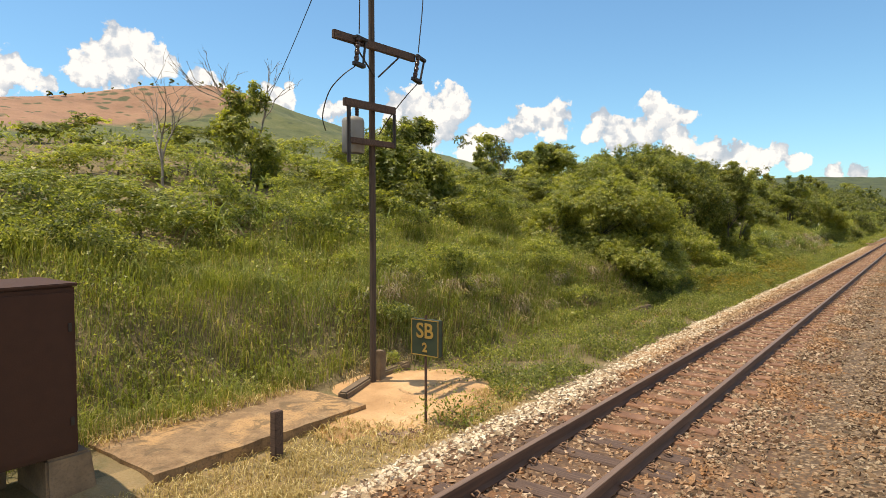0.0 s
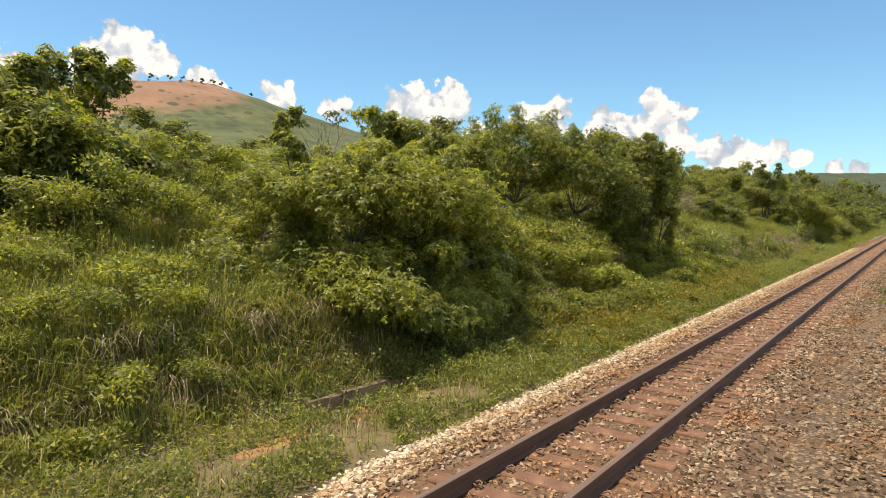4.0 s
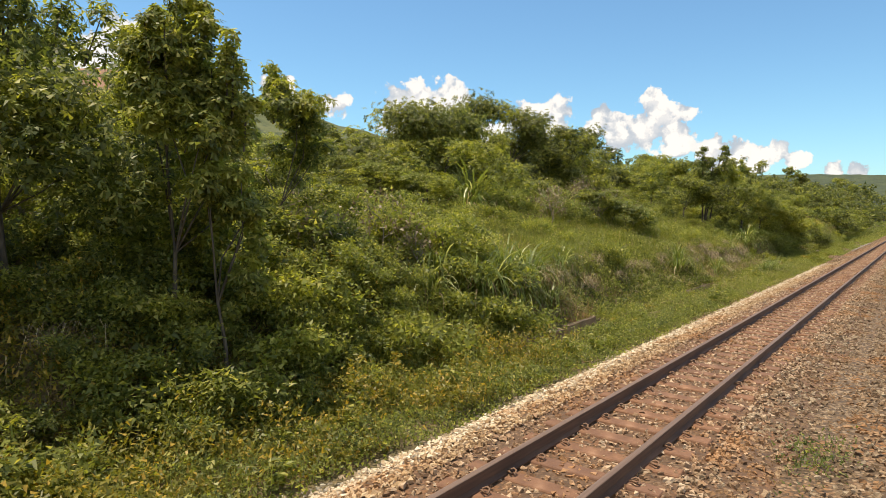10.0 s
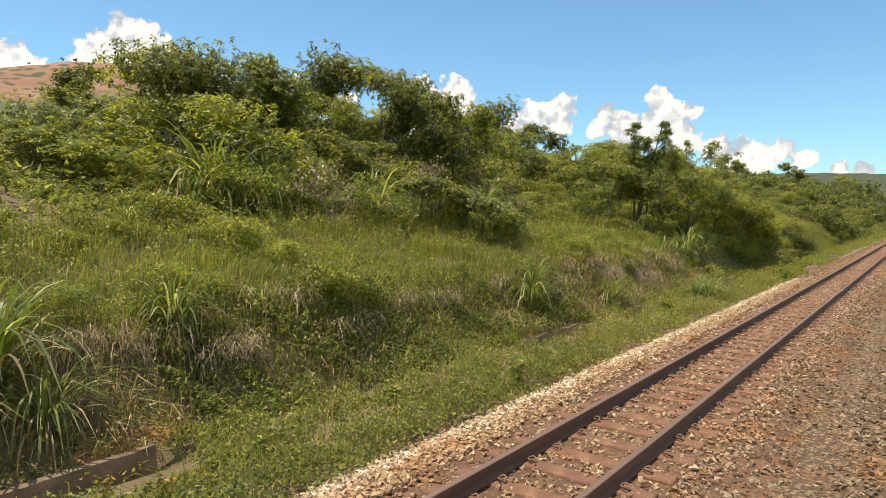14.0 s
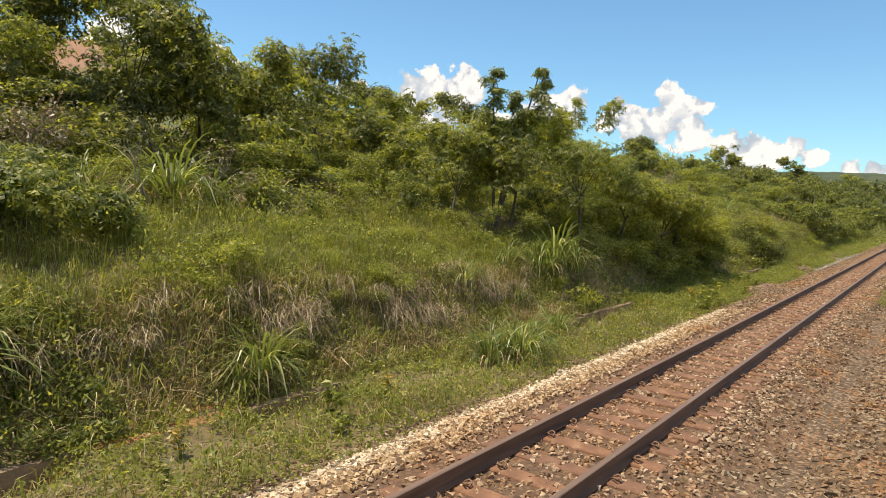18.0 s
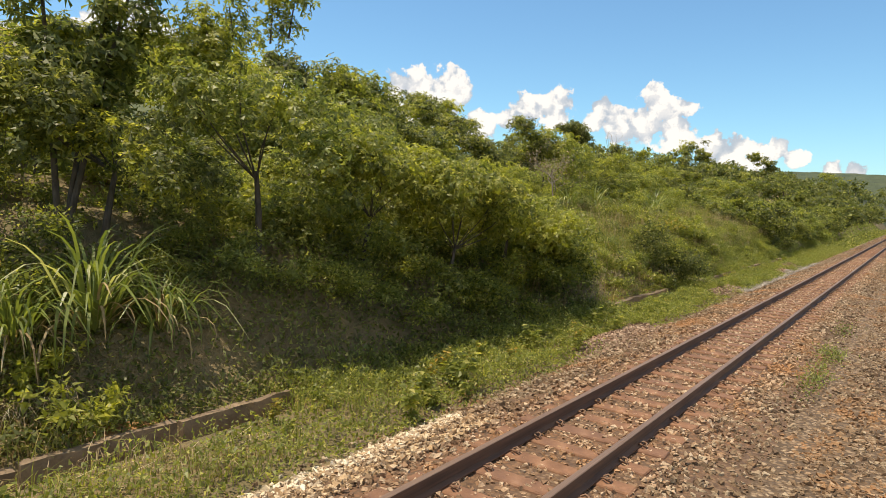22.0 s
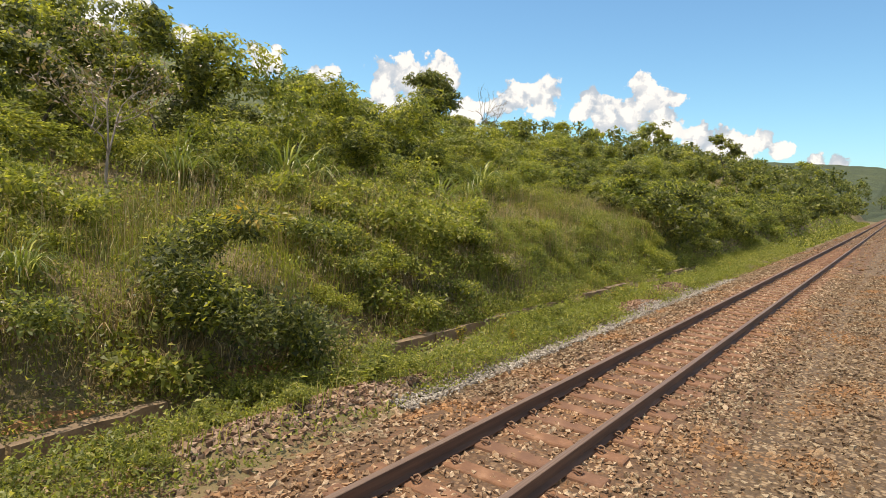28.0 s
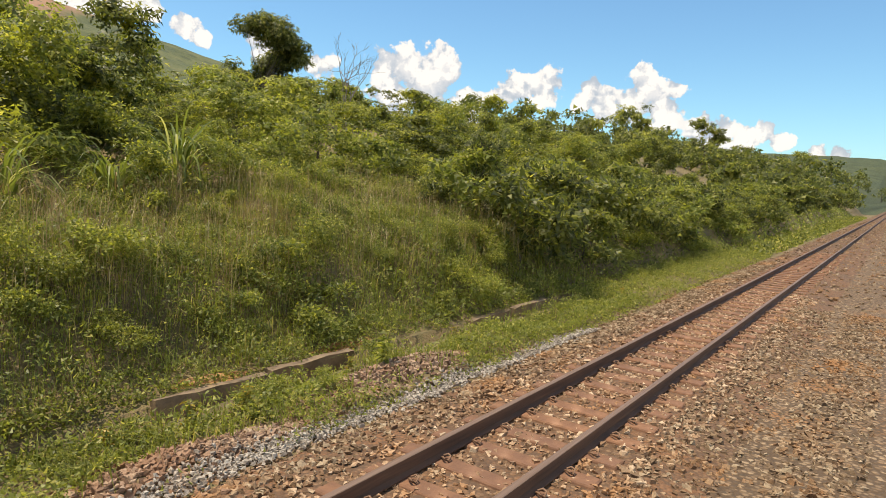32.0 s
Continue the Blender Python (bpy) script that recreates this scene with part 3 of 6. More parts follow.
# ---- ballast stones ----
def stones(name, n, xs, place_y, size, mat, label, lift=0.0):
    """Loose angular stones strewn on the ground, each an uneven angular lump."""
    base = np.array([(-1.0, -0.62, -0.4), (1.05, -0.5, -0.4), (0.0, 0.95, -0.4), (-0.72, -0.42, 0.62), (0.78, -0.4, 0.55), (0.05, 0.68, 0.6)]) * 0.92
    tri, quad = np.array([(3, 4, 5)]), np.array([(0, 1, 4, 3), (1, 2, 5, 4), (2, 0, 3, 5)])
    x = xs(n)
    y = place_y(n, x)
    s = size * rng.uniform(0.6, 1.35, n)
    z = ground_z(x, y) + lift + s * rng.uniform(-0.2, 0.3, n)
    shape = base[None] * rng.uniform(0.65, 1.2, (n, 6, 1)) + rng.uniform(-0.26, 0.26, (n, 6, 3))
    shape *= (rng.uniform(0.7, 1.3, (n, 1, 3)) * np.array([1, 1, 0.95]))
    a, b = rng.uniform(0, 2 * np.pi, n), rng.uniform(-0.7, 0.7, n)
    ca, sa, cb, sb = np.cos(a)[:, None], np.sin(a)[:, None], np.cos(b)[:, None], np.sin(b)[:, None]
    u, v, w = shape[..., 0], shape[..., 1], shape[..., 2]
    v, w = v * cb - w * sb, v * sb + w * cb
    u, v = u * ca - v * sa, u * sa + v * ca
    verts = np.stack([u, v, w], -1) * s[:, None, None] + np.stack([x, y, z], -1)[:, None]
    faces = [(f[None] + 6 * np.arange(n)[:, None, None]).reshape(-1, f.shape[1]) for f in (tri, quad)]
    return tagged(new(name, mesh_of(name, verts.reshape(-1, 3), faces, mat)), label, "gravel", kind="stuff")


def spread(a, b):
    return lambda n: rng.uniform(a, b, n)


def pale_x(n):
    return rng.uniform(2, 84, n)


stones("track_ballast", 47000, spread(2, 134), lambda n, x: rng.uniform(1.95, 4.8, n), 0.04, STONE_TRACK, "orange-brown dusty ballast between rails and sleepers", 0.004)
stones("shoulder_ballast", 19000, pale_x, lambda n, x: np.where(x < 19, 5.22, 5.5) + rng.normal(0, 1, n) * np.where(x < 19, 0.24, 0.13) + 0.08 * lump(x, x, 2.0), 0.044, STONE_WHITE, "pale cream ballast stones along the track shoulder")
stones("tan_ballast", 15000, spread(13, 84), lambda n, x: rng.uniform(4.75, 5.5, n), 0.043, STONE_TAN, "tan ballast stones on the track shoulder")
stones("rough_ballast", 13000, spread(80, 146), lambda n, x: 5.25 + rng.normal(0, 0.32, n) + 0.15 * lump(x, x, 2.0), 0.046, STONE_GREY, "grey-brown ballast stones along the track shoulder")
stones("side_ballast", 43000, spread(4, 132), lambda n, x: 2.3 - 2.15 * rng.random(n), 0.042, STONE_SIDE, "grey-brown ballast stones beside the track")
stones("grey_gravel", 6000, spread(104, 125), lambda n, x: 5.7 + rng.normal(0, 0.11, n) + 0.06 * lump(x, x, 1.5), 0.03, STONE_PALE, "strip of fine pale grey gravel along the shoulder", 0.05)
stones("dark_gravel", 3800, spread(54, 80), lambda n, x: 5.78 + rng.normal(0, 0.12, n) + 0.06 * lump(x, x, 1.5), 0.034, STONE_BROWN, "strip of dark stones between pale ballast and weeds")
stones("far_ballast", 4000, spread(132, 230), lambda n, x: rng.uniform(0.3, 5.6, n), 0.07, STONE_GREY, "grey-brown ballast along the distant track")
for hx, hy, rx, ry, h in HEAPS:
    stones("stone_heap", 1500, lambda n: hx + rng.normal(0, rx * 0.75, n), lambda n, x: hy + rng.normal(0, ry * 0.75, n), 0.05, STONE_BROWN, "heap of purple-brown ballast stones beside the track")


# ---- drain channel ----
drain = empty("drain_channel", 0, 0, 0, "stained concrete drain channel at the foot of the bank", "drain channel")
r1 = random.Random(5)


def kerb_mesh(seed, length):
    """A length of drain wall: one concrete tone on top, another on the faces, a chipped and wavy edge."""
    bm = bmesh.new()
    n = 6
    for i in range(n):
        box(i * length / n, (i + 1) * length / n, -0.08, 0.08, -0.36, 0.0, bm=bm)
    bmesh.ops.remove_doubles(bm, verts=bm.verts, dist=0.001)
    for v in bm.verts:
        v.co += Vector((0, 0.03, 0.03)) * noise.noise(v.co * 2.6 + Vector((seed, 0, 0)))
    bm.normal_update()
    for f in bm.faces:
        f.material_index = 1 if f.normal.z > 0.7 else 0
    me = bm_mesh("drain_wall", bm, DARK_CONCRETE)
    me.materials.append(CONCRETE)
    return me


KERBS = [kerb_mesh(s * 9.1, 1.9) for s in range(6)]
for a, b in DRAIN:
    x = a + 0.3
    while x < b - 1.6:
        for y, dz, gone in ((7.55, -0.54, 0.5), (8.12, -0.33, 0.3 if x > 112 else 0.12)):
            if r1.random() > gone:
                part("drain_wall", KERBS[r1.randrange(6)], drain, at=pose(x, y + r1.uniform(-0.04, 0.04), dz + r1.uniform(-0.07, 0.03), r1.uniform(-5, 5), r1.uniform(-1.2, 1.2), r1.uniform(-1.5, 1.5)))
        x += 1.95


# ---- plants ----
def leaves(centres, out, length, width, droop=0.25, spread_=0.7, seed=0, small=True):
    """Leaves at the given points, pointing roughly along out: small ones a plain blade, large ones a diamond folded along its midrib."""
    r = np.random.default_rng(seed)
    n = len(centres)
    d = out + r.normal(0, spread_, (n, 3))
    d[:, 2] -= droop
    d /= np.linalg.norm(d, axis=1, keepdims=True) + 1e-9
    side = np.cross(d, np.array([0, 0, 1.0]) + r.normal(0, 0.45, (n, 3)))
    side /= np.linalg.norm(side, axis=1, keepdims=True) + 1e-9
    up = np.cross(side, d)
    ln = (length * r.uniform(0.6, 1.3, n))[:, None]
    wd = (width * r.uniform(0.7, 1.25, n))[:, None]
    if small:
        verts = np.stack([centres - side * wd * 0.5, centres + side * wd * 0.5, centres + d * ln - up * ln * 0.1], 1).reshape(-1, 3)
        k = 3 * np.arange(n)
        return verts, np.stack([k, k + 1, k + 2], 1)
    a = centres
    b = centres + d * ln * 0.5 + side * wd * 0.5 + up * wd * 0.16
    c = centres + d * ln - up * ln * 0.14
    e = centres + d * ln * 0.5 - side * wd * 0.5 + up * wd * 0.16
    verts = np.stack([a, b, c, e], 1).reshape(-1, 3)
    k = 4 * np.arange(n)
    return verts, np.stack([k, k + 1, k + 2, k + 3], 1)


def rosettes(centres, out, length, width, k, seed=0):
    """Whorls of k leaflets that spread and droop round the given points, as at the ends of twigs."""
    r = np.random.default_rng(seed)
    n = len(centres)
    axis = 0.7 * out + r.normal(0, 0.45, (n, 3)) + np.array([0, 0, 0.7])
    axis /= np.linalg.norm(axis, axis=1, keepdims=True) + 1e-9
    u = np.cross(axis, r.normal(0, 1, (n, 3)))
    u /= np.linalg.norm(u, axis=1, keepdims=True) + 1e-9
    v = np.cross(axis, u)
    rows = []
    for j in range(k):
        a = 2 * np.pi * (j + r.uniform(-0.3, 0.3, n)) / k
        ln = (length * r.uniform(0.65, 1.25, n))[:, None]
        d = np.cos(a)[:, None] * u + np.sin(a)[:, None] * v
        side = np.cross(axis, d) * (width * r.uniform(0.8, 1.2, n))[:, None] * 0.5
        d = d - axis * r.uniform(0.0, 0.6, n)[:, None] - np.array([0, 0, 1.0]) * r.uniform(0.0, 0.2, n)[:, None]
        if j % 2:
            base = centres + d * ln * 0.2
            rows += [base - side, base + side, centres + d * ln]
        else:
            base = centres + d * ln * 0.88
            rows += [base + side * 1.15, base - side * 1.15, centres]
    return np.stack(rows, 1).reshape(-1, 3), np.arange(n * k * 3).reshape(-1, 3)


def clump_points(r, centre, radius, flat, n):
    """Points in the outer part of a flattened ball, more of them above; and the ways outward."""
    d = r.normal(0, 1, (n, 3))
    d /= np.linalg.norm(d, axis=1, keepdims=True)
    d[:, 2] = np.abs(d[:, 2]) * np.where(r.random(n) < 0.64, 1, -0.8)
    rad = radius * (0.35 + 0.8 * r.random(n) ** 0.7)[:, None]
    return np.array(centre) + d * rad * np.array([1, 1, flat]), d


def plant(kind, seed, height, width, clumps, per, leaf, leaf_mat, label, category, trunk=0.35, flat=0.7, low=0.35, droop=0.25, limbs=True, sprays=0, whorl=0, fill=0.15, tips=0.3, puff=1.05):
    """A tree or shrub at the origin: a tapered trunk with limbs, and a crown of many leaves in uneven clumps."""
    r = np.random.default_rng(seed)
    root = new(kind)
    root.empty_display_size = 0.2
    tagged(root, label, category)
    woods, pts, outs, inner, young = [], [], [], [], []
    lean = r.normal(0, 0.12, 2)
    belly = low + 0.08 if low >= 0.2 else 0.18
    stout = height ** 0.8 * min(1.0, 0.3 + 0.16 * width)
    fork = np.array([lean[0] * height * trunk, lean[1] * height * trunk, height * trunk])
    woods.append(tube([(0, 0, -0.25), fork * 0.5 + np.r_[r.normal(0, 0.04, 2), 0], fork], [0.024 * stout, 0.018 * stout, 0.012 * stout], 6))
    for i in range(clumps):
        a = 2.4 * i + r.uniform(-0.5, 0.5)
        rise = low + (0.93 - low) * ((i * 0.618 + r.uniform(0, 0.25)) % 1.0)
        if rise > belly:
            girth = math.sqrt(max(0.05, 1 - ((rise - belly) / (1.05 - belly)) ** 2))
        else:
            girth = 0.78 + 0.22 * (rise - low) / max(0.01, belly - low)
        reach = width * 0.5 * girth * (0.35 + 0.65 * math.sqrt(r.random()))
        c = np.array([math.cos(a) * reach, math.sin(a) * reach, height * rise]) + r.normal(0, 0.045 * width, 3) * np.array([1, 1, 0.6])
        size = puff * width * r.uniform(0.07, 0.155)
        c[2] = min(c[2], height - size * flat * r.uniform(0.6, 1.3))
        p, d = clump_points(r, c, size, flat, max(12, int(per * (size / (0.15 * puff * width)) ** 2)))
        pts.append(p)
        outs.append(d)
        young.append(np.full(len(p), r.random() < tips * (0.4 + rise)))
        k = max(4, int(len(p) * fill))
        inner.append(c + r.normal(0, 0.34, (k, 3)) * size * np.array([1, 1, flat]))
        if limbs and i % 5 == 0 and rise > trunk + 0.15 and reach > 0.12 * width:
            midway = fork * 0.4 + c * 0.6 + np.r_[r.normal(0, 0.12, 2), -0.04 * height]
            woods.append(tube([fork * 0.9, midway, c], [0.0055 * height ** 0.8, 0.0035 * height ** 0.8, 0.0015 * height], 5))
    for i in range(sprays):
        a, rr = r.uniform(0, 6.28), width * 0.32 * math.sqrt(r.random())
        tip = np.array([math.cos(a) * rr, math.sin(a) * rr, height * r.uniform(0.96, 1.1)])
        foot = tip * np.array([0.8, 0.8, 0.82])
        woods.append(tube([foot, tip], [0.022, 0.008], 4))
        for f in (0.1, 0.3, 0.5, 0.7, 0.88, 1.0):
            p, d = clump_points(r, foot + (tip - foot) * f + r.normal(0, 0.07, 3), (0.05 * width + 0.14) * (1.25 - 0.6 * f), 0.8, per // 4)
            pts.append(p)
            outs.append(d)
            young.append(np.full(len(p), f > 0.9))
    v, q = joined(woods)
    part("trunk", mesh_of("trunk", v, q, BARK, smooth=True), root)
    pts, outs, inner = np.concatenate(pts), np.concatenate(outs), np.concatenate(inner)
    if whorl:
        outer = rosettes(pts, outs, leaf[0], leaf[1], whorl, seed + 1)
        big = leaf[0] * 0.95, leaf[0] * 0.75
    else:
        outer = leaves(pts, outs, leaf[0], leaf[1], droop, 0.55, seed + 1)
        big = leaf[0] * 1.5, leaf[0] * 1.2
    v, q = joined([outer, leaves(inner, r.normal(0, 0.6, inner.shape), big[0], big[1], 0.2, 0.6, seed + 2)])
    slots = np.concatenate([np.repeat(np.concatenate(young), whorl or 1), np.zeros(len(inner), bool)])
    part("crown", mesh_of("crown", v, q, [leaf_mat, LEAF_TIP], slots), root)
    return root


PLANTED = []


def settle(root, spots, group):
    """Puts a plant at the first spot and copies at the others: (x, y, size, turn), each standing on the ground."""
    for i, (x, y, s, turn) in enumerate(spots):
        m = pose(x, y, float(ground_z(x, y)) - 0.05, 0, 0, turn) @ Matrix.Diagonal((s, s, s * (0.92 + 0.16 * ((i * 0.618) % 1)), 1))
        if i == 0:
            root.matrix_basis = m
        else:
            copy_thing(root, m)
    root["group"] = group


def scatter(r, n, x0, x1, y0, y1, s0, s1, gap=1.2, keep=None):
    """Random spots that keep off one another and off those planted before."""
    spots = []
    for _ in range(n * 12):
        if len(spots) >= n:
            break
        x, y, s = r.uniform(x0, x1), r.uniform(y0, y1), r.uniform(s0, s1)
        if keep and not keep(x, y):
            continue
        if all((x - a) ** 2 + (y - b) ** 2 > (gap * (s + c) / 2) ** 2 for a, b, c in PLANTED):
            PLANTED.append((x, y, s))
            spots.append((x, y, s, r.uniform(0, 360)))
    return spots


def deal(spots, kinds, group):
    """Shares spots out among several plants."""
    for k, root in enumerate(kinds):
        mine = spots[k::len(kinds)]
        if mine:
            settle(root, mine, group)


rv = random.Random(21)

WOOD_X = [-20, 8, 14, 19, 24, 29, 36, 42, 50, 58, 60.5, 66, 72, 78, 90, 98, 104, 114, 124, 136, 146, 165, 400]
WOOD_TOP = [5.2, 5.2, 5.6, 6.3, 6.9, 6.0, 6.1, 8.0, 6.4, 6.1, 8.0, 8.8, 9.2, 8.6, 8.6, 8.8, 8.6, 8.5, 7.9, 7.0, 7.8, 8.6, 9.0]


def wood_top(x, y):
    """How high the wood's canopy stands at a place: it climbs with the slope."""
    return 2.83 + (np.interp(x, WOOD_X, WOOD_TOP) - 2.83) * np.minimum(y, 30) / 23.0


def tree_of(s, h, w, mat=None, **kw):
    return plant("tree", s, h, w, int(1.4 * kw.pop("clumps", 46)), kw.pop("per", 54), kw.pop("leaf", (0.125, 0.05)), mat or LEAF_MID,
                 kw.pop("label", "broad-leaved tree with a dense green crown on the bank"), "tree", whorl=kw.pop("whorl", 6), **kw)


def tall(x, y, top, width, seed, mat=None, **kw):
    """One tree set by itself, whose top reaches the height top."""
    z = float(ground_z(x, y))
    if y > 17 and "leaf" not in kw:
        kw = {"leaf": (0.19, 0.085), "fill": 0.4, "puff": 1.3, **kw}
    root = tree_of(seed, top - z, width, mat, **kw)
    root.matrix_basis = pose(x, y, z - 0.05, 0, 0, seed * 47)
    PLANTED.append((x, y, 1.0))
    return root


def stand(root, x, y, turn=0.0):
    PLANTED.append((x, y, 1.4))
    root.matrix_basis = pose(x, y, float(ground_z(x, y)) - 0.05, 0, 0, turn)
    return root


def grown(spots, kinds, group):
    """Shares spots out among several trees, each grown to the canopy's height."""
    for k, root in enumerate(kinds):
        h = max(corner[2] for bit in root.children for corner in bit.bound_box)
        for i, (x, y, s, turn) in enumerate(spots[k::len(kinds)]):
            z = float(ground_z(x, y))
            tall_ = max(1.3, 1.08 * (float(wood_top(x, y)) - z) * s)
            w = min(1.35, max(0.8, 0.55 + 0.5 * tall_ / h))
            m = pose(x, y, z - 0.1, 0, 0, turn) @ Matrix.Diagonal((w, w, tall_ / h, 1))
            if i == 0:
                root.matrix_basis = m
            else:
                copy_thing(root, m)
        root["group"] = group


# trees that stand out
NEAR = {"leaf": (0.12, 0.048), "per": 60, "fill": 0.12, "puff": 1.02}
BUSHY_NEAR = {**NEAR, "fill": 0.08, "puff": 1.6}
tall(37.2, 15.0, 6.7, 5.5, 31, sprays=5, low=0.1, clumps=60)
tall(38.2, 11.6, 5.9, 4.8, 32, LEAF_MID, low=0.06, clumps=120, sprays=9, label="leafy tree leaning over the drain channel", **NEAR)
tall(35.9, 13.2, 6.4, 5.0, 50, LEAF_MID, low=0.06, clumps=105, sprays=7, **NEAR)
tall(39.7, 9.4, 5.6, 2.0, 33, LEAF_LIGHT, low=0.06, clumps=60, sprays=12, label="slender tree with upright leafy shoots", **NEAR)
tall(40.2, 8.8, 4.8, 1.2, 17, LEAF_LIGHT, low=0.16, clumps=34, sprays=7, label="slender tree with upright leafy shoots", **NEAR)
tall(43.7, 12.0, 5.7, 2.8, 58, LEAF_MID, low=0.06, sprays=6)
tall(41.5, 12.6, 6.0, 3.2, 66, LEAF_DARK, low=0.08, sprays=4)
BUSHY = "tall light green bush rooted at the foot of the bank"
tall(26.2, 10.3, 4.3, 3.8, 48, LEAF_LIGHT, low=0.0, clumps=105, sprays=9, tips=0.45, label=BUSHY, **BUSHY_NEAR)
tall(24.3, 10.7, 3.9, 3.6, 49, LEAF_LIGHT, low=0.0, clumps=95, sprays=8, tips=0.35, label=BUSHY, **BUSHY_NEAR)
tall(28.9, 11.1, 4.8, 2.9, 75, LEAF_LIGHT, low=0.0, clumps=84, sprays=9, tips=0.35, label=BUSHY, **BUSHY_NEAR)
tall(28.0, 10.4, 3.5, 2.8, 21, LEAF_MID, low=0.0, clumps=84, sprays=7, tips=0.35, label=BUSHY, **BUSHY_NEAR)
tall(25.2, 9.3, 2.3, 2.4, 59, LEAF_MID, low=0.0, clumps=44, label=BUSHY, **BUSHY_NEAR)
tall(23.6, 9.5, 2.2, 2.4, 76, LEAF_LIGHT, low=0.0, clumps=50, tips=0.4, label=BUSHY, **BUSHY_NEAR)
tall(26.2, 9.2, 1.5, 1.7, 77, LEAF_LIGHT, low=0.0, clumps=40, tips=0.4, label=BUSHY, **BUSHY_NEAR)
tall(24.6, 8.9, 1.3, 1.8, 78, LEAF_LIGHT, low=0.0, clumps=36, tips=0.4, label=BUSHY, **BUSHY_NEAR)
tall(27.2, 9.5, 2.1, 2.0, 60, LEAF_LIGHT, low=0.0, clumps=40, label=BUSHY, **BUSHY_NEAR)
tall(22.8, 12.2, 3.9, 3.2, 65, LEAF_LIGHT, low=0.02, clumps=50, label=BUSHY)
tall(66.8, 12.9, 3.6, 3.0, 70, LEAF_MID, low=0.04, clumps=50)
tall(65.3, 14.0, 4.1, 2.8, 71, LEAF_MID, low=0.04, clumps=44)
tall(20.2, 18.0, 6.6, 4.2, 16, low=0.04, per=44, clumps=60, sprays=4)
tall(22.0, 18.8, 6.9, 3.8, 15, low=0.04, per=44, clumps=56, sprays=6)
tall(33.6, 18.0, 6.9, 3.6, 14, LEAF_MID, low=0.04, clumps=60, sprays=5)
tall(92.6, 19.0, 7.9, 5.4, 13, low=0.1, clumps=60)
tall(97.4, 22.0, 8.6, 5.4, 12, low=0.1, clumps=60)
tall(34.6, 13.6, 5.9, 4.6, 34, low=0.08)
tall(31.0, 14.0, 5.0, 4.2, 29, low=0.06)
tall(41.2, 13.2, 4.8, 3.6, 28, low=0.06)
tall(60.6, 24, 8.7, 8.4, 35, LEAF_DARK, low=0.08, clumps=100, per=60, tips=0.1)
tall(64.4, 23, 9.2, 5.0, 27, low=0.1, clumps=60, tips=0.1)
tall(69.8, 26.3, 10.9, 7.2, 36, LEAF_DARK, low=0.12, clumps=90, per=60, tips=0.1)
tall(73.8, 24.5, 10.5, 6.0, 11, LEAF_DARK, low=0.12, clumps=80, per=60, tips=0.1)
tall(117.6, 22.5, 7.5, 5.0, 10, low=0.1)
tall(121.2, 22.5, 6.9, 4.6, 9, low=0.1)
tall(92.2, 9.9, 4.2, 4.2, 8, LEAF_LIGHT, low=0.12, clumps=72, tips=0.55, label="light green tree overhanging the dark bank", **NEAR)
tall(94.1, 9.9, 3.2, 2.8, 7, LEAF_LIGHT, low=0.12, label="light green tree overhanging the dark bank", **NEAR)
tall(80.6, 22.2, 10.0, 6.6, 37, LEAF_DARK, low=0.12)
tall(82.0, 12.6, 6.4, 4.4, 38, LEAF_DARK, low=0.12, clumps=60)
tall(84.4, 11.0, 6.6, 4.6, 39, low=0.1, clumps=64, sprays=4, **NEAR)
tall(80.0, 13.8, 5.6, 3.8, 26, low=0.1)
tall(86.8, 10.4, 4.7, 4.4, 40, LEAF_LIGHT, low=0.14, clumps=72, tips=0.55, label="light green tree overhanging the dark bank", **NEAR)
tall(89.2, 9.7, 4.2, 4.2, 41, LEAF_LIGHT, low=0.14, clumps=72, tips=0.55, label="light green tree overhanging the dark bank", **NEAR)
tall(91.4, 12.0, 4.4, 3.6, 25, low=0.08)
tall(87.6, 13.6, 6.2, 4.6, 18, low=0.15, clumps=56)
tall(133.6, 28.7, 11.0, 5.0, 42, LEAF_DARK, low=0.12, clumps=110, per=50, flat=0.7, tips=0.02, puff=1.0, label="tall dark tree above the scrub")
tall(39.1, 17.7, 6.8, 4.6, 43, low=0.1)
tall(43.5, 20.0, 7.2, 5.0, 44, low=0.1)
tall(30.5, 20.5, 6.8, 1.4, 24, per=24, clumps=34, low=0.06, sprays=3, label="slim dark young tree above the scrub")
tall(17.2, 24.2, 8.2, 3.0, 23, LEAF_LIGHT, per=26, clumps=50, low=0.04, sprays=7, tips=0.5, puff=1.5, fill=0.2, label="narrow bushy tree beside a bare one")
tall(129.5, 12.2, 4.6, 3.4, 20, LEAF_DARK, low=0.06)
for sx, sy, top, w, sd in ((241.7, 47, 20.7, 10, 45), (398, 33, 22, 11, 46), (230.7, 30, 16.4, 6.5, 47), (235, 45, 18.0, 7, 19)):
    tall(sx, sy, top, w, sd, LEAF_DARK, per=26, clumps=34, leaf=(0.42, 0.22), whorl=5, low=0.3, label="dark round tree on the far ridge")

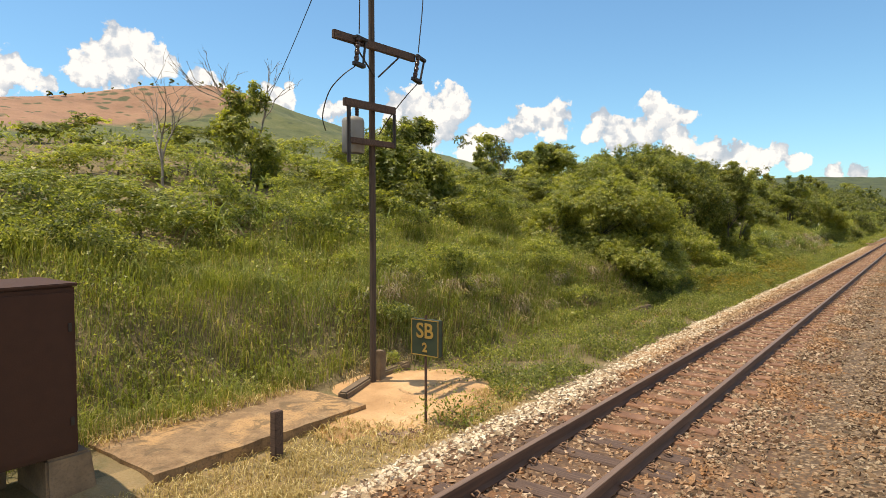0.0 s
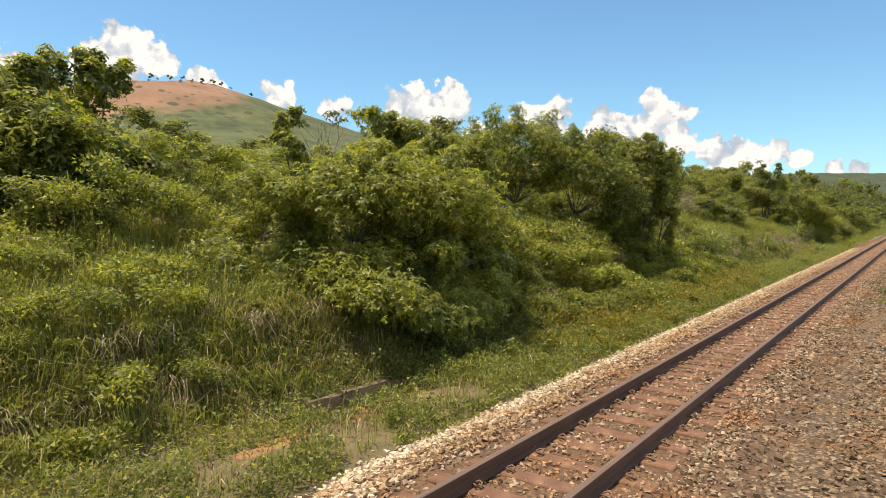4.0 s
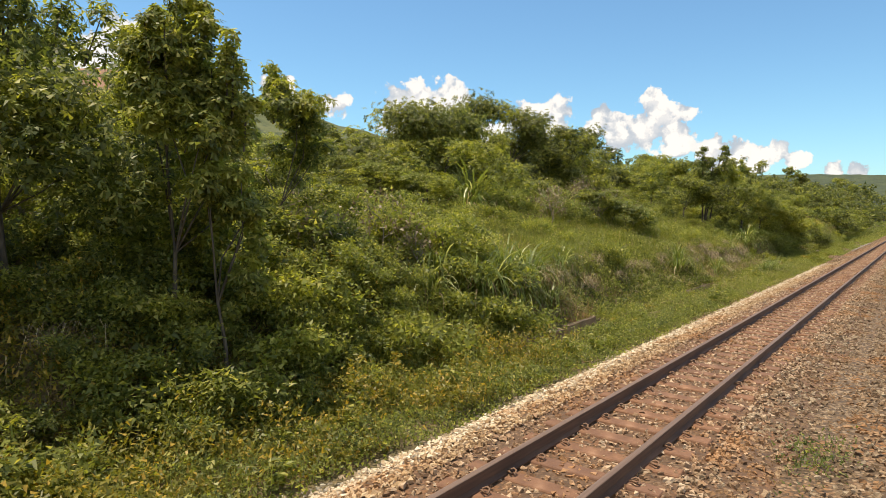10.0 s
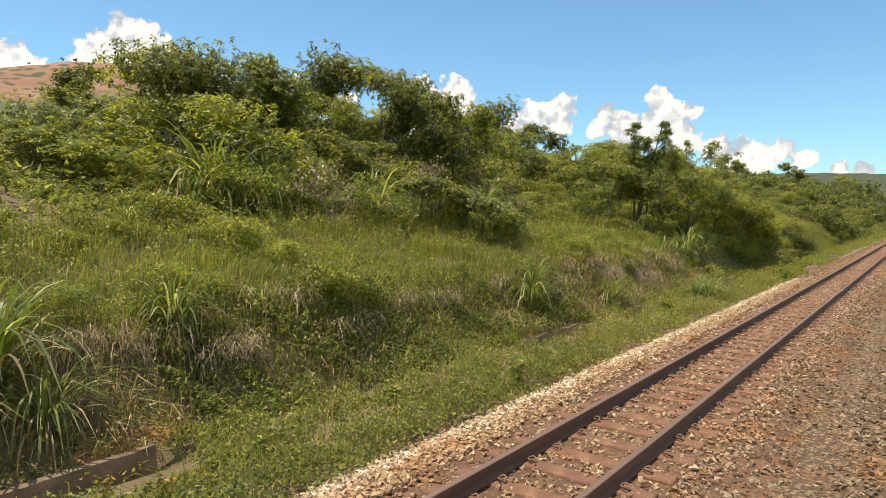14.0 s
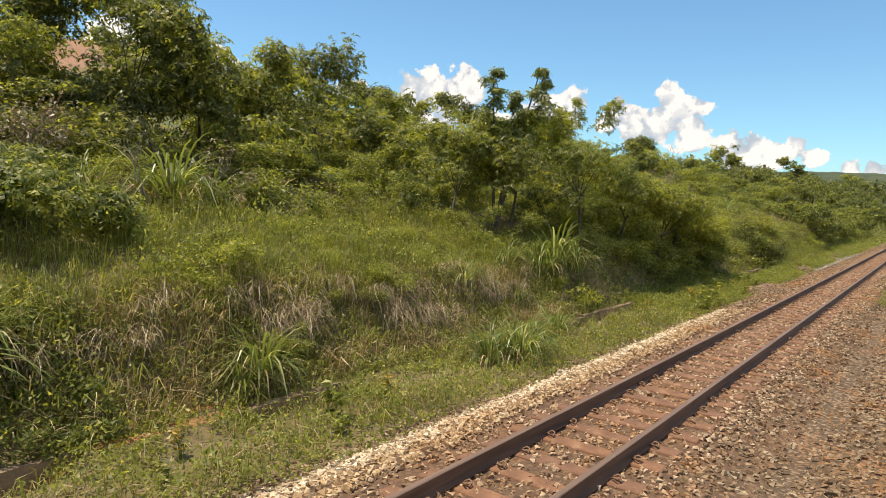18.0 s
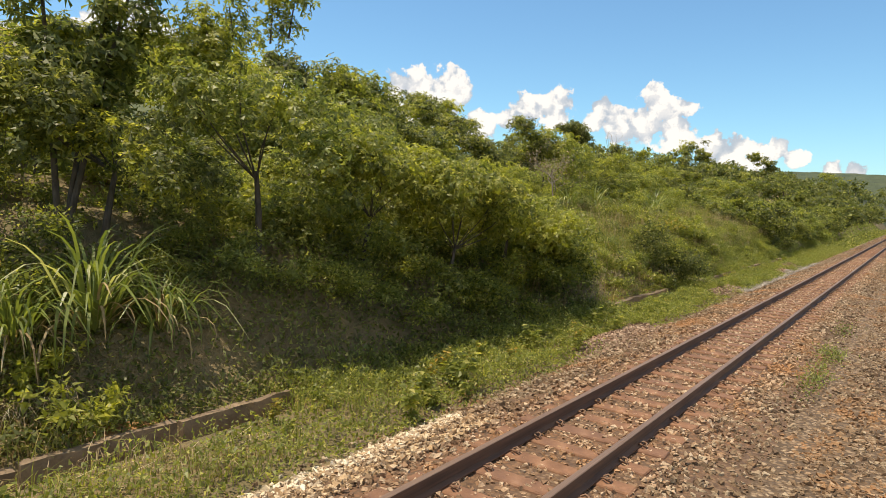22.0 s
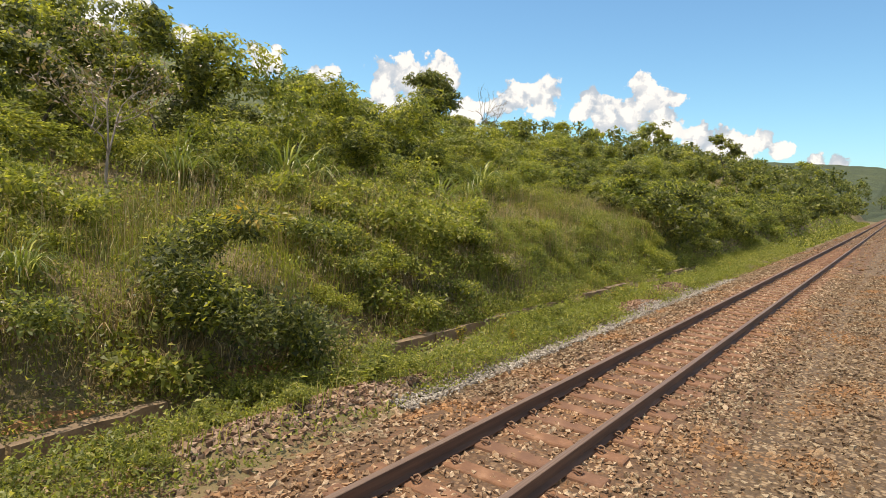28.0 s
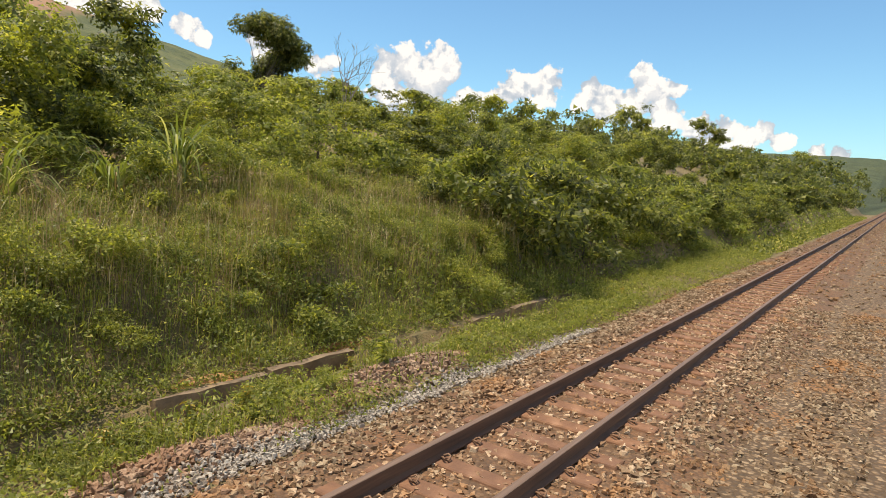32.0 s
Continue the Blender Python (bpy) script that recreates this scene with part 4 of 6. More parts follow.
# the fork-shaped crown on long bare shoots
r = np.random.default_rng(90)
fork_tree = new("tree")
tagged(fork_tree, "tree with two tufts of leaves on long bare shoots", "tree")
woods, pts, outs = [], [], []
for tip in ((-0.3, 0.1, 5.8), (1.2, -0.9, 5.9), (0.8, -0.4, 5.0)):
    tip = np.array(tip)
    woods.append(tube([(0, 0, -0.2), tip * np.array([0.5, 0.5, 0.55]), tip], [0.07, 0.045, 0.02], 5))
    for k in range(11):
        f = 1.0 - 0.062 * k
        at = tip * np.array([f ** 0.8, f ** 0.8, f]) + np.r_[r.normal(0, 0.1 + 0.03 * k, 2), 0]
        p, d = clump_points(r, at, 0.26 + 0.035 * k, 0.7, 100)
        pts.append(p)
        outs.append(d)
v, q = joined(woods)
part("trunk", mesh_of("trunk", v, q, BARK, smooth=True), fork_tree)
v, q = rosettes(np.concatenate(pts)[::3], np.concatenate(outs)[::3], 0.2, 0.07, 6, 91)
part("crown", mesh_of("crown", v, q, LEAF_MID), fork_tree)
stand(fork_tree, 81.4, 12.9)


def bare_tree(seed, height, label, twigs=26, spread_=0.35, leafy=0):
    """A leafless tree: a trunk that divides into ever thinner branches."""
    r = np.random.default_rng(seed)
    root = new("bare_tree")
    tagged(root, label, "tree")
    woods, ends = [], []

    def grow(p, d, length, rad, depth):
        mid = p + d * length * 0.5 + r.normal(0, 0.04, 3) * length
        end = p + d * length + r.normal(0, 0.05, 3) * length
        woods.append(tube([p, mid, end], [rad, rad * 0.8, rad * 0.6], 5 if depth < 2 else 4))
        ends.append(end)
        if depth < 5:
            for _ in range(3 if depth < 2 else 2):
                e = d + r.normal(0, spread_, 3)
                e[2] = abs(e[2]) * 0.9 + 0.1
                grow(end - (end - p) * r.uniform(0, 0.4), e / np.linalg.norm(e), length * r.uniform(0.6, 0.85), rad * 0.6, depth + 1)

    grow(np.array([0, 0, -0.2]), np.array([0.04, 0.02, 1.0]), height * 0.33, 0.011 * height, 0)
    v, q = joined(woods)
    part("bare_crown", mesh_of("bare_crown", v, q, GREY_BARK, smooth=True), root)
    if leafy:
        p = np.concatenate([e + r.normal(0, 0.16, (leafy, 3)) for e in ends[4:]])
        v, q = leaves(p, r.normal(0, 0.6, p.shape), 0.13, 0.06, 0.4, 0.5, seed)
        part("dry_foliage", mesh_of("dry_foliage", v, q, LEAF_DRY), root)
    return root


stand(bare_tree(5, 5.8, "bare grey tree with fine upright twigs"), 11.65, 21.5)
stand(bare_tree(6, 7.8, "bare grey tree with fine upright twigs"), 18.2, 25.0, 90)
stand(bare_tree(7, 4.2, "bare grey tree rising from the scrub"), 33.5, 22.0, 30)
stand(bare_tree(8, 6.4, "bare forked tree rising from the scrub"), 136.6, 25.2, 200)
stand(bare_tree(9, 4.4, "brown withered tree with curled dry leaves", spread_=0.6, leafy=4), 104.3, 14.6, 10)
stand(bare_tree(10, 2.6, "grey half-bare shrub with thin branches", spread_=0.5, leafy=2), 65.2, 13.6, 50)
stand(bare_tree(11, 2.4, "grey half-bare shrub with thin branches", spread_=0.5, leafy=2), 46.6, 10.0, 150)
stand(bare_tree(13, 2.9, "grey dead branches arching over the scrub", spread_=0.75), 69.4, 14.6, 70)
stand(bare_tree(14, 2.5, "grey dead branches arching over the scrub", spread_=0.75, leafy=1), 71.4, 15.0, 200)
stand(bare_tree(15, 2.9, "grey half-bare shrub with thin branches", spread_=0.6, leafy=2), 45.5, 10.4, 20)
stand(bare_tree(16, 2.6, "grey half-bare shrub with thin branches", spread_=0.6, leafy=2), 44.2, 11.0, 120)
stand(bare_tree(17, 2.6, "grey half-bare shrub with thin branches", spread_=0.55, leafy=3), 60.6, 13.9, 320)
stand(bare_tree(12, 2.6, "brown withered tree with curled dry leaves", leafy=4), 67.5, 16.0, 250)

# the wood behind: trees and scrub, grown to the canopy's height
BACK = [tree_of(s, 4.0, w, m, per=44, leaf=(0.155, 0.08), whorl=4, fill=0.3, puff=1.15, clumps=42, low=0.04, flat=0.62, limbs=False, label=l) for s, w, m, l in (
    (51, 4.4, LEAF_MID, "green broad-leaved tree in the scrub wood"), (52, 4.2, LEAF_DARK, "dark green tree in the scrub wood"),
    (53, 4.6, LEAF_MID, "green spreading tree in the scrub wood"), (54, 4.0, LEAF_MID, "green broad-leaved tree in the scrub wood"),
    (55, 3.6, LEAF_DARK, "dark green tree in the scrub wood"))]
spots = scatter(rv, 26, 2, 34, 15.6, 21, 0.6, 0.92, 2.2) + scatter(rv, 140, -6, 165, 16.5, 27, 0.76, 0.98, 2.6)
high = scatter(rv, 52, 5, 165, 27, 36, 0.82, 0.98, 3.2) + scatter(rv, 18, 138, 172, 17, 42, 0.7, 1.0, 2.6)
rv.shuffle(spots)
grown(spots, BACK, "trees of the wood")
UPPER = [tree_of(s, 4.0, 4.6, m, per=22, leaf=(0.24, 0.12), whorl=5, fill=0.5, clumps=28, low=0.05, limbs=False, label="green tree high on the wooded slope") for s, m in ((56, LEAF_MID), (57, LEAF_DARK))]
grown(high, UPPER, "trees of the wood")
SHRUBS = [plant("shrub", s, h, w, 44, 100, (0.094, 0.055), m, l, "shrub", trunk=0.2, low=0.02, flat=0.7, limbs=False, fill=0.14, puff=1.3) for s, h, w, m, l in (
    (61, 1.9, 2.2, LEAF_MID, "dense green shrub on the bank"), (62, 2.0, 2.1, LEAF_MID, "green rounded shrub on the bank"),
    (63, 1.6, 2.2, LEAF_LIGHT, "light green leafy shrub on the bank"), (64, 1.8, 2.1, LEAF_MID, "dense green shrub on the bank"))]
spots = scatter(rv, 40, 23, 45, 9.8, 15.5, 0.6, 1.1, 1.3, lambda x, y: not (29.5 < x < 36.5 and y < 12.0)) + scatter(rv, 14, 79, 92, 10.4, 15, 0.7, 1.0, 1.3) + [(83.6, 9.8, 0.8, 20), (84.8, 9.3, 0.9, 100), (86.0, 9.5, 1.0, 190), (87.2, 9.2, 0.9, 280), (88.3, 9.4, 1.0, 40), (89.6, 9.0, 0.9, 130), (90.7, 9.3, 1.0, 220), (91.9, 8.9, 0.9, 300), (93.0, 9.1, 1.1, 70), (94.2, 8.9, 1.0, 160), (95.1, 9.2, 1.1, 250), (94.6, 9.8, 1.2, 10)]
far = scatter(rv, 50, 126, 175, 11.6, 15.5, 0.7, 1.15, 1.5) + scatter(rv, 60, 128, 180, 9.2, 11.6, 0.8, 1.5, 1.0)
spots += scatter(rv, 22, 0, 30, 13.4, 17, 0.7, 1.25, 1.2) + scatter(rv, 76, -6, 140, 13.8, 17.5, 0.7, 1.2, 1.6) + scatter(rv, 8, 42, 46, 9.0, 10.8, 0.5, 0.8, 1.1) + scatter(rv, 12, 43, 50, 10.6, 14.5, 0.6, 1.0, 1.1)
spots += [(41.6, 9.4, 0.75, 10), (42.6, 8.9, 0.6, 80), (43.4, 9.8, 0.8, 200), (44.6, 9.2, 0.65, 300), (45.4, 9.9, 0.7, 40), (40.6, 10.3, 0.8, 120), (29.9, 9.0, 0.6, 20), (26.4, 8.9, 0.7, 60), (36.4, 10.9, 0.75, 30), (35.4, 9.6, 0.65, 70), (36.6, 9.3, 0.7, 140), (37.8, 9.2, 0.75, 210), (38.7, 8.8, 0.7, 280), (39.5, 8.5, 0.7, 350), (40.3, 8.4, 0.7, 50), (41.0, 8.9, 0.8, 110), (39.2, 9.4, 0.95, 170), (37.5, 10.7, 0.85, 190), (38.7, 10.2, 0.8, 250), (39.5, 9.9, 0.7, 310), (41.2, 10.2, 0.8, 15), (42.2, 10.1, 0.8, 95)]
rv.shuffle(spots)
deal(spots, SHRUBS, "shrubs on the bank")
FAR_SHRUBS = [plant("shrub", s, 1.9, 2.2, 36, 60, (0.13, 0.075), m, l, "shrub", trunk=0.2, low=0.02, limbs=False, fill=0.2, puff=1.2, tips=0.1) for s, m, l in (
    (80, LEAF_DARK, "dark green shrub on the far bank"), (81, LEAF_DARK, "dark green shrub on the far bank"), (82, LEAF_MID, "dense green shrub on the far bank"))]
deal(far, FAR_SHRUBS, "shrubs on the far bank")
# low rounded bushes in the tangle of the sunlit bank
MOUNDS = [plant("bush", s, 0.95, 1.5, 32, 120, (0.072, 0.042), m, l, "bush", trunk=0.15, low=0.0, flat=0.8, limbs=False, fill=0.1, tips=0.25, puff=1.3) for s, m, l in (
    (67, LEAF_LIGHT, "low light green bush in the bank's tangle"), (68, LEAF_MID, "low green bush in the bank's tangle"), (69, LEAF_LIGHT, "low light green bush in the bank's tangle"))]
TANGLE = [plant("bush", s, 1.7, 2.4, 56, 130, (0.082, 0.042), m, l, "bush", trunk=0.12, low=0.0, flat=0.8, limbs=False, fill=0.1, tips=0.2, puff=1.35) for s, m, l in (
    (73, LEAF_LIGHT, "rounded light green bush in the bank's tangle"), (74, LEAF_MID, "rounded green bush in the bank's tangle"))]
spots = scatter(rv, 26, 113, 128, 9.9, 13.2, 0.5, 0.95, 1.5) + scatter(rv, 44, 124, 140, 8.9, 13.2, 0.6, 1.1, 1.1)
deal(spots, TANGLE, "rounded bushes on the bank")
spots = scatter(rv, 24, 106, 114, 8.8, 12.8, 0.7, 1.3, 0.8) + scatter(rv, 44, 98, 150, 8.7, 13.5, 0.5, 1.1, 0.85) + scatter(rv, 44, 50, 79, 9.0, 13.5, 0.4, 0.75, 1.0) + scatter(rv, 30, 9, 26, 8.9, 12.5, 0.4, 0.8, 1.0) + scatter(rv, 22, 26, 46, 8.5, 10.6, 0.5, 0.85, 1.0) + scatter(rv, 40, 29, 37, 8.0, 11.8, 0.8, 1.2, 0.6) + scatter(rv, 30, 39, 46, 8.0, 10.6, 0.7, 1.2, 0.65) + scatter(rv, 34, 42, 49, 8.6, 12.2, 0.9, 1.5, 0.55) + scatter(rv, 26, 95, 126, 6.3, 7.5, 0.3, 0.5, 1.2)
rv.shuffle(spots)
deal(spots, MOUNDS, "low bushes on the bank")
bright_bush = plant("bush", 72, 1.1, 1.5, 18, 70, (0.1, 0.06), LEAF_TIP, "bright yellow-green leafy bush above the drain", "bush", trunk=0.15, low=0.0, flat=0.8, limbs=False, fill=0.2)
stand(bright_bush, 79.9, 8.9)
fine_shrub = plant("shrub", 66, 2.6, 3.0, 90, 190, (0.085, 0.045), LEAF_DARK, "dark small-leaved bush with yellow-green tips above the drain", "shrub", trunk=0.15, low=0.02, flat=0.85, limbs=False, tips=0.12, puff=0.95)
stand(fine_shrub, 103.6, 8.85)
p, d = clump_points(np.random.default_rng(4), (0.1, -0.2, 2.45), 0.6, 0.4, 130)
v, q = leaves(p, d, 0.14, 0.07, 0.0, 0.5, 4)
part("young_foliage", mesh_of("young_foliage", v, q, LEAF_YELLOW), fine_shrub, "bright yellow-green young leaves")["kind"] = "stuff"



def far_woods(spots, length, width, n):
    """Distant trees that nobody could count, joined: each a crown of uneven clumps of leaves on a short trunk."""
    r = np.random.default_rng(70)
    woods, pts, outs, inner = [], [], [], []
    for x, y, s, turn in spots:
        z = float(ground_z(x, y))
        h, w = 4.6 * s, 5.8 * s
        woods.append(tube([(x, y, z - 0.3), (x + 0.2, y, z + h * 0.5)], [0.14 * s, 0.09 * s], 5))
        for i in range(16):
            a, rise = r.uniform(0, 6.28), r.uniform(0.05, 0.9)
            reach = w * 0.5 * math.sqrt(r.random()) * math.sqrt(max(0.08, 1 - ((rise - 0.4) / 0.65) ** 2))
            c = (x + math.cos(a) * reach, y + math.sin(a) * reach, z + h * rise)
            p, d = clump_points(r, c, w * r.uniform(0.09, 0.18), 0.6, n)
            pts.append(p)
            outs.append(d)
            inner.append(np.array(c) + r.normal(0, 0.06 * w, (n // 3, 3)))
    v, q = joined(woods)
    tagged(new("far_trunks", mesh_of("far_trunks", v, q, BARK)), "trunks of the distant wood beside the line", "trunks", kind="stuff")
    pts, outs, inner = np.concatenate(pts), np.concatenate(outs), np.concatenate(inner)
    v, q = joined([leaves(pts, outs, length, width, 0.2, 0.6, 71), leaves(inner, 0 * inner, length * 1.7, length * 1.4, 0.2, 0.7, 72)])
    tagged(new("far_woods", mesh_of("far_woods", v, q, LEAF_DARK)), "dense green crowns of the distant wood beside the line", "woods", kind="stuff")


far_woods(scatter(rv, 110, 166, 330, 10, 60, 0.7, 1.2, 4.0) + scatter(rv, 24, 160, 240, 10, 16, 0.5, 0.8, 2.5), 0.4, 0.3, 32)
far_woods(scatter(rv, 60, 330, 700, 10, 130, 1.3, 2.2, 4.5), 0.8, 0.5, 24)
CREST = [tree_of(s, 4.0, 2.6, LEAF_DARK, per=8, leaf=(0.6, 0.35), whorl=5, clumps=8, limbs=False, label="small dark tree on the hill's crest") for s in (81, 82)]
deal([(x, 398 + rv.uniform(-6, 4), rv.uniform(0.4, 1.1), rv.uniform(0, 360)) for x in (150, 158, 171, 188, 205, 209, 222, 226, 231, 238, 243, 249, 252, 258, 263, 268, 275, 284, 300)], CREST, "trees on the hill's crest")


def blades(x, y, length, width, mat, name, label, category, lean=0.5, seed=1, lift=0.0):
    """Curved grass blades, each of two narrowing pieces, standing on the ground."""
    r = np.random.default_rng(seed)
    n = len(x)
    z = ground_z(x, y) + lift
    a = r.normal(0, 1.1, n) + 4.0 * lump(x, y, 0.8, seed + 1.0)
    d = np.stack([np.cos(a), np.sin(a), 0 * a], 1)
    side = np.stack([-np.sin(a), np.cos(a), 0 * a], 1)
    tuft = 0.5 + 0.5 * np.clip(lump(x, y, 0.42, seed) + 0.6 * lump(x, y, 1.7, seed + 3.0), -1, 1)
    ln = length * (0.6 + 0.75 * tuft) * r.uniform(0.55, 1.25, n)
    bend = lean * r.uniform(0.2, 1.3, n)
    p0 = np.stack([x, y, z - 0.03], 1)
    up = np.array([0, 0, 1.0])
    p1 = p0 + (up * 0.55 + d * (0.16 * bend)[:, None]) * ln[:, None]
    p2 = p1 + (up * (0.42 - 0.35 * bend)[:, None] + d * (0.45 * bend)[:, None]) * ln[:, None]
    w = (width * r.uniform(0.7, 1.3, n))[:, None]
    verts = np.stack([p0 - side * w * 0.4, p0 + side * w * 0.4, p1 + side * w * 0.5, p1 - side * w * 0.5, p2], 1).reshape(-1, 3)
    k = 5 * np.arange(n)
    return tagged(new(name, mesh_of(name, verts, [np.stack([k, k + 1, k + 2, k + 3], 1), np.stack([k + 3, k + 2, k + 4], 1)], mat)), label, category, kind="stuff")


def field(n, x0, x1, y0, y1, bare=-0.6):
    x, y = rng.uniform(x0, x1, n), rng.uniform(y0, y1, n)
    ok = lump(x, y, 1.1, 7.0) + 0.4 * rng.normal(0, 1, n) > bare
    return x[ok], y[ok]


def several(*fields):
    return np.concatenate([a for a, _ in fields]), np.concatenate([b for _, b in fields])


gxx, gyy = several(field(52000, -1, 24, 9.2, 14.6, -1.3), field(46000, 47, 80, 9.5, 15, -0.9), field(20000, 92, 108, 9.2, 14.5), field(36000, 108, 132, 8.6, 14.8, -0.5))
bxx, byy = several(field(10500, 10.3, 25, 8.5, 10.2, -0.5), field(5000, 53, 80, 8.8, 10.2, 0.0))
blades(bxx, byy, 0.6, 0.014, GRASS, "bank_grass", "green grass tufts hanging over the steep bank", "grass", 1.6, 5)
blades(gxx, gyy, 0.6, 0.0115, GRASS, "tall_grass", "tall yellow-green grass on the bank", "grass", 1.2, 3)
sxx, syy = several(field(5000, 8, 24, 8.7, 10.0, 0.0), field(7500, 64, 80, 8.3, 10.1, -0.3), field(3000, 50, 64, 8.3, 9.8, 0.1), field(5000, 92, 113, 8.4, 9.8, 0.0), field(2500, 28, 45, 8.6, 10.2, 0.1))
blades(sxx, syy, 0.55, 0.014, STRAW, "dry_straw", "matted dry grey-brown straw on the steep bank", "grass", 1.5, 4)


vxx, vyy = several(field(9000, 10.5, 48, 5.9, 8.3, 0.0), field(12000, 48, 84, 5.95, 8.3, 0.0), field(6000, 100, 130, 6.0, 8.0, 0.1))
blades(vxx, vyy, 0.42, 0.012, GRASS, "verge_grass", "tufts of yellow-green grass among the weeds by the track", "grass", 1.3, 9)
vxx, vyy = several(field(2600, 10.5, 30, 6.2, 8.6, 0.2), field(5200, 54, 82, 6.2, 8.6, 0.1))
blades(vxx, vyy, 0.42, 0.011, STRAW, "verge_straw", "dry straw among the weeds by the track", "grass", 1.6, 10)
hxx, hyy = several(field(12000, 106, 132, 9.4, 14.2, -0.3), field(2200, 98, 107, 10.6, 14.6, -0.2), field(500, 2, 24, 11.5, 15, 0.0), field(500, 54, 78, 11.5, 15.2, 0.0))
blades(hxx, hyy, 1.15, 0.007, STRAW, "seed_stalks", "thin tan seed stalks standing over the grass", "grass", 0.5, 8)


def carpet(name, n, x0, x1, y0, y1, high, leaf, mat, label, seed, bare=-0.5, skip=None):
    """A low tangle of leaves over the ground."""
    x, y = rng.uniform(x0, x1, n), rng.uniform(y0, y1, n)
    ok = lump(x, y, 0.8, seed) + 0.25 * rng.normal(0, 1, n) > bare
    if skip is not None:
        ok &= ~skip(x, y)
    x, y = x[ok], y[ok]
    tuft = np.clip(0.45 + 0.45 * lump(x, y, 0.3, seed + 1.0) + 0.5 * lump(x, y, 1.1, seed + 4.0), 0.08, 1.3)
    c = np.stack([x, y, ground_z(x, y) + high * tuft * rng.random(len(x)) ** 0.7], 1)
    v, q = leaves(c, rng.normal(0, 0.5, (len(x), 3)) + np.array([0, 0, 0.35]), leaf[0], leaf[1], 0.0, 0.6, int(seed * 10))
    return tagged(new(name, mesh_of(name, v, q, mat)), label, "weeds", kind="stuff")


def heap_share(x, y):
    return sum(np.exp(-(((x - hx) / rx) ** 2 + ((y - hy) / ry) ** 2)) for hx, hy, rx, ry, h in HEAPS) > 0.3


def clear_drain(x, y):
    """Where the drain's walls lie free of weeds."""
    return (((x > 61.4) & (x < 65.0)) | ((x > 77.4) & (x < 82.6)) | ((x > 96.0) & (x < 102.0)) | ((x > 46.5) & (x < 52.6)) | ((x > 106.0) & (x < 109.8)) | ((x > 114.6) & (x < 128.0)) | ((x > 20.6) & (x < 22.8))) & (y > 7.3) & (y < 8.4) & (lump(x, y, 0.6, 2.0) > -0.45)


def drain_or_slab(x, y):
    thin = ((x < 24) & (lump(x, y, 0.75, 1.7) > 0.1)) | ((x > 54) & (x < 80) & (y > 6.9) & (lump(x, y, 0.7, 2.7) > 0.15))
    return thin | clear_drain(x, y) | ((x < 9.2) & (y > 6.5)) | ((x < 10.3) & (y > 7.3)) | ((y > 7.62) & (y < 8.1) & (drain_open(x) > 0.5)) | heap_share(x, y)


carpet("ground_cover", 210000, 7.5, 150, 5.65, 8.5, 0.5, (0.066, 0.038), LEAF_LIGHT, "low leafy green weeds between ballast and drain", 3.0, -0.75, drain_or_slab)
carpet("ground_cover", 95000, 8.6, 62, 5.8, 7.6, 0.42, (0.05, 0.032), LEAF_MID, "dense small-leaved green weeds beside the ballast", 2.6, -0.8, drain_or_slab)
carpet("ground_cover", 60000, 84, 130, 5.95, 7.62, 0.4, (0.058, 0.036), LEAF_LIGHT, "dense small-leaved green weeds beside the ballast", 2.2, -0.85, drain_or_slab)
carpet("ground_cover", 16000, 148, 260, 5.8, 8.4, 0.5, (0.22, 0.13), LEAF_LIGHT, "low green weeds beside the distant track", 3.3, -0.8)
carpet("undergrowth", 3600, 101.5, 107.5, 12.8, 17.0, 0.9, (0.10, 0.06), LEAF_MID, "leafy undergrowth round the withered tree", 7.1, -1.2)
carpet("yellow_weeds", 88000, 27, 47, 5.9, 10.6, 0.85, (0.085, 0.042), LEAF_YELLOW, "yellow-green weeds along the foot of the bank", 4.0, -0.25)
carpet("bank_weeds", 62000, 20, 50, 8.0, 12.5, 0.7, (0.085, 0.048), LEAF_MID, "tangled green weeds on the bank", 5.0, -0.5)
carpet("bank_weeds", 80000, 92, 130, 8.1, 13.4, 0.75, (0.07, 0.04), LEAF_LIGHT, "tangled green weeds on the bank", 6.0, -0.2)
carpet("bank_weeds", 22000, 52, 80, 8.2, 10.6, 0.45, (0.07, 0.042), LEAF_LIGHT, "tangled light green weeds on the steep bank", 6.8, -0.1)
carpet("bank_weeds", 30000, 2, 80, 8.2, 11.0, 0.45, (0.085, 0.045), LEAF_MID, "tangled green weeds on the bank", 6.5, 0.05, lambda x, y: (x < 9) & (y < 10))
carpet("bank_weeds", 70000, 50, 80, 8.6, 15.0, 0.95, (0.085, 0.042), LEAF_LIGHT, "tangled light green weeds in the tall grass", 6.2, -0.15)
carpet("bank_weeds", 46000, 1, 24, 9.4, 14.5, 0.85, (0.085, 0.042), LEAF_LIGHT, "tangled light green weeds in the tall grass", 5.9, -0.1)
carpet("bank_weeds", 26000, 53, 66, 8.1, 10.0, 0.6, (0.09, 0.05), LEAF_MID, "tangled green weeds on the steep bank", 5.2, -0.25)
carpet("bank_weeds", 30000, 64, 80, 8.2, 10.0, 0.6, (0.08, 0.042), LEAF_LIGHT, "tangled light green weeds on the steep bank", 4.7, 0.0)
carpet("yellow_weeds", 30000, 29, 41, 7.8, 11.4, 1.0, (0.085, 0.042), LEAF_YELLOW, "tall yellow-green weeds under the trees", 4.4, -0.3)
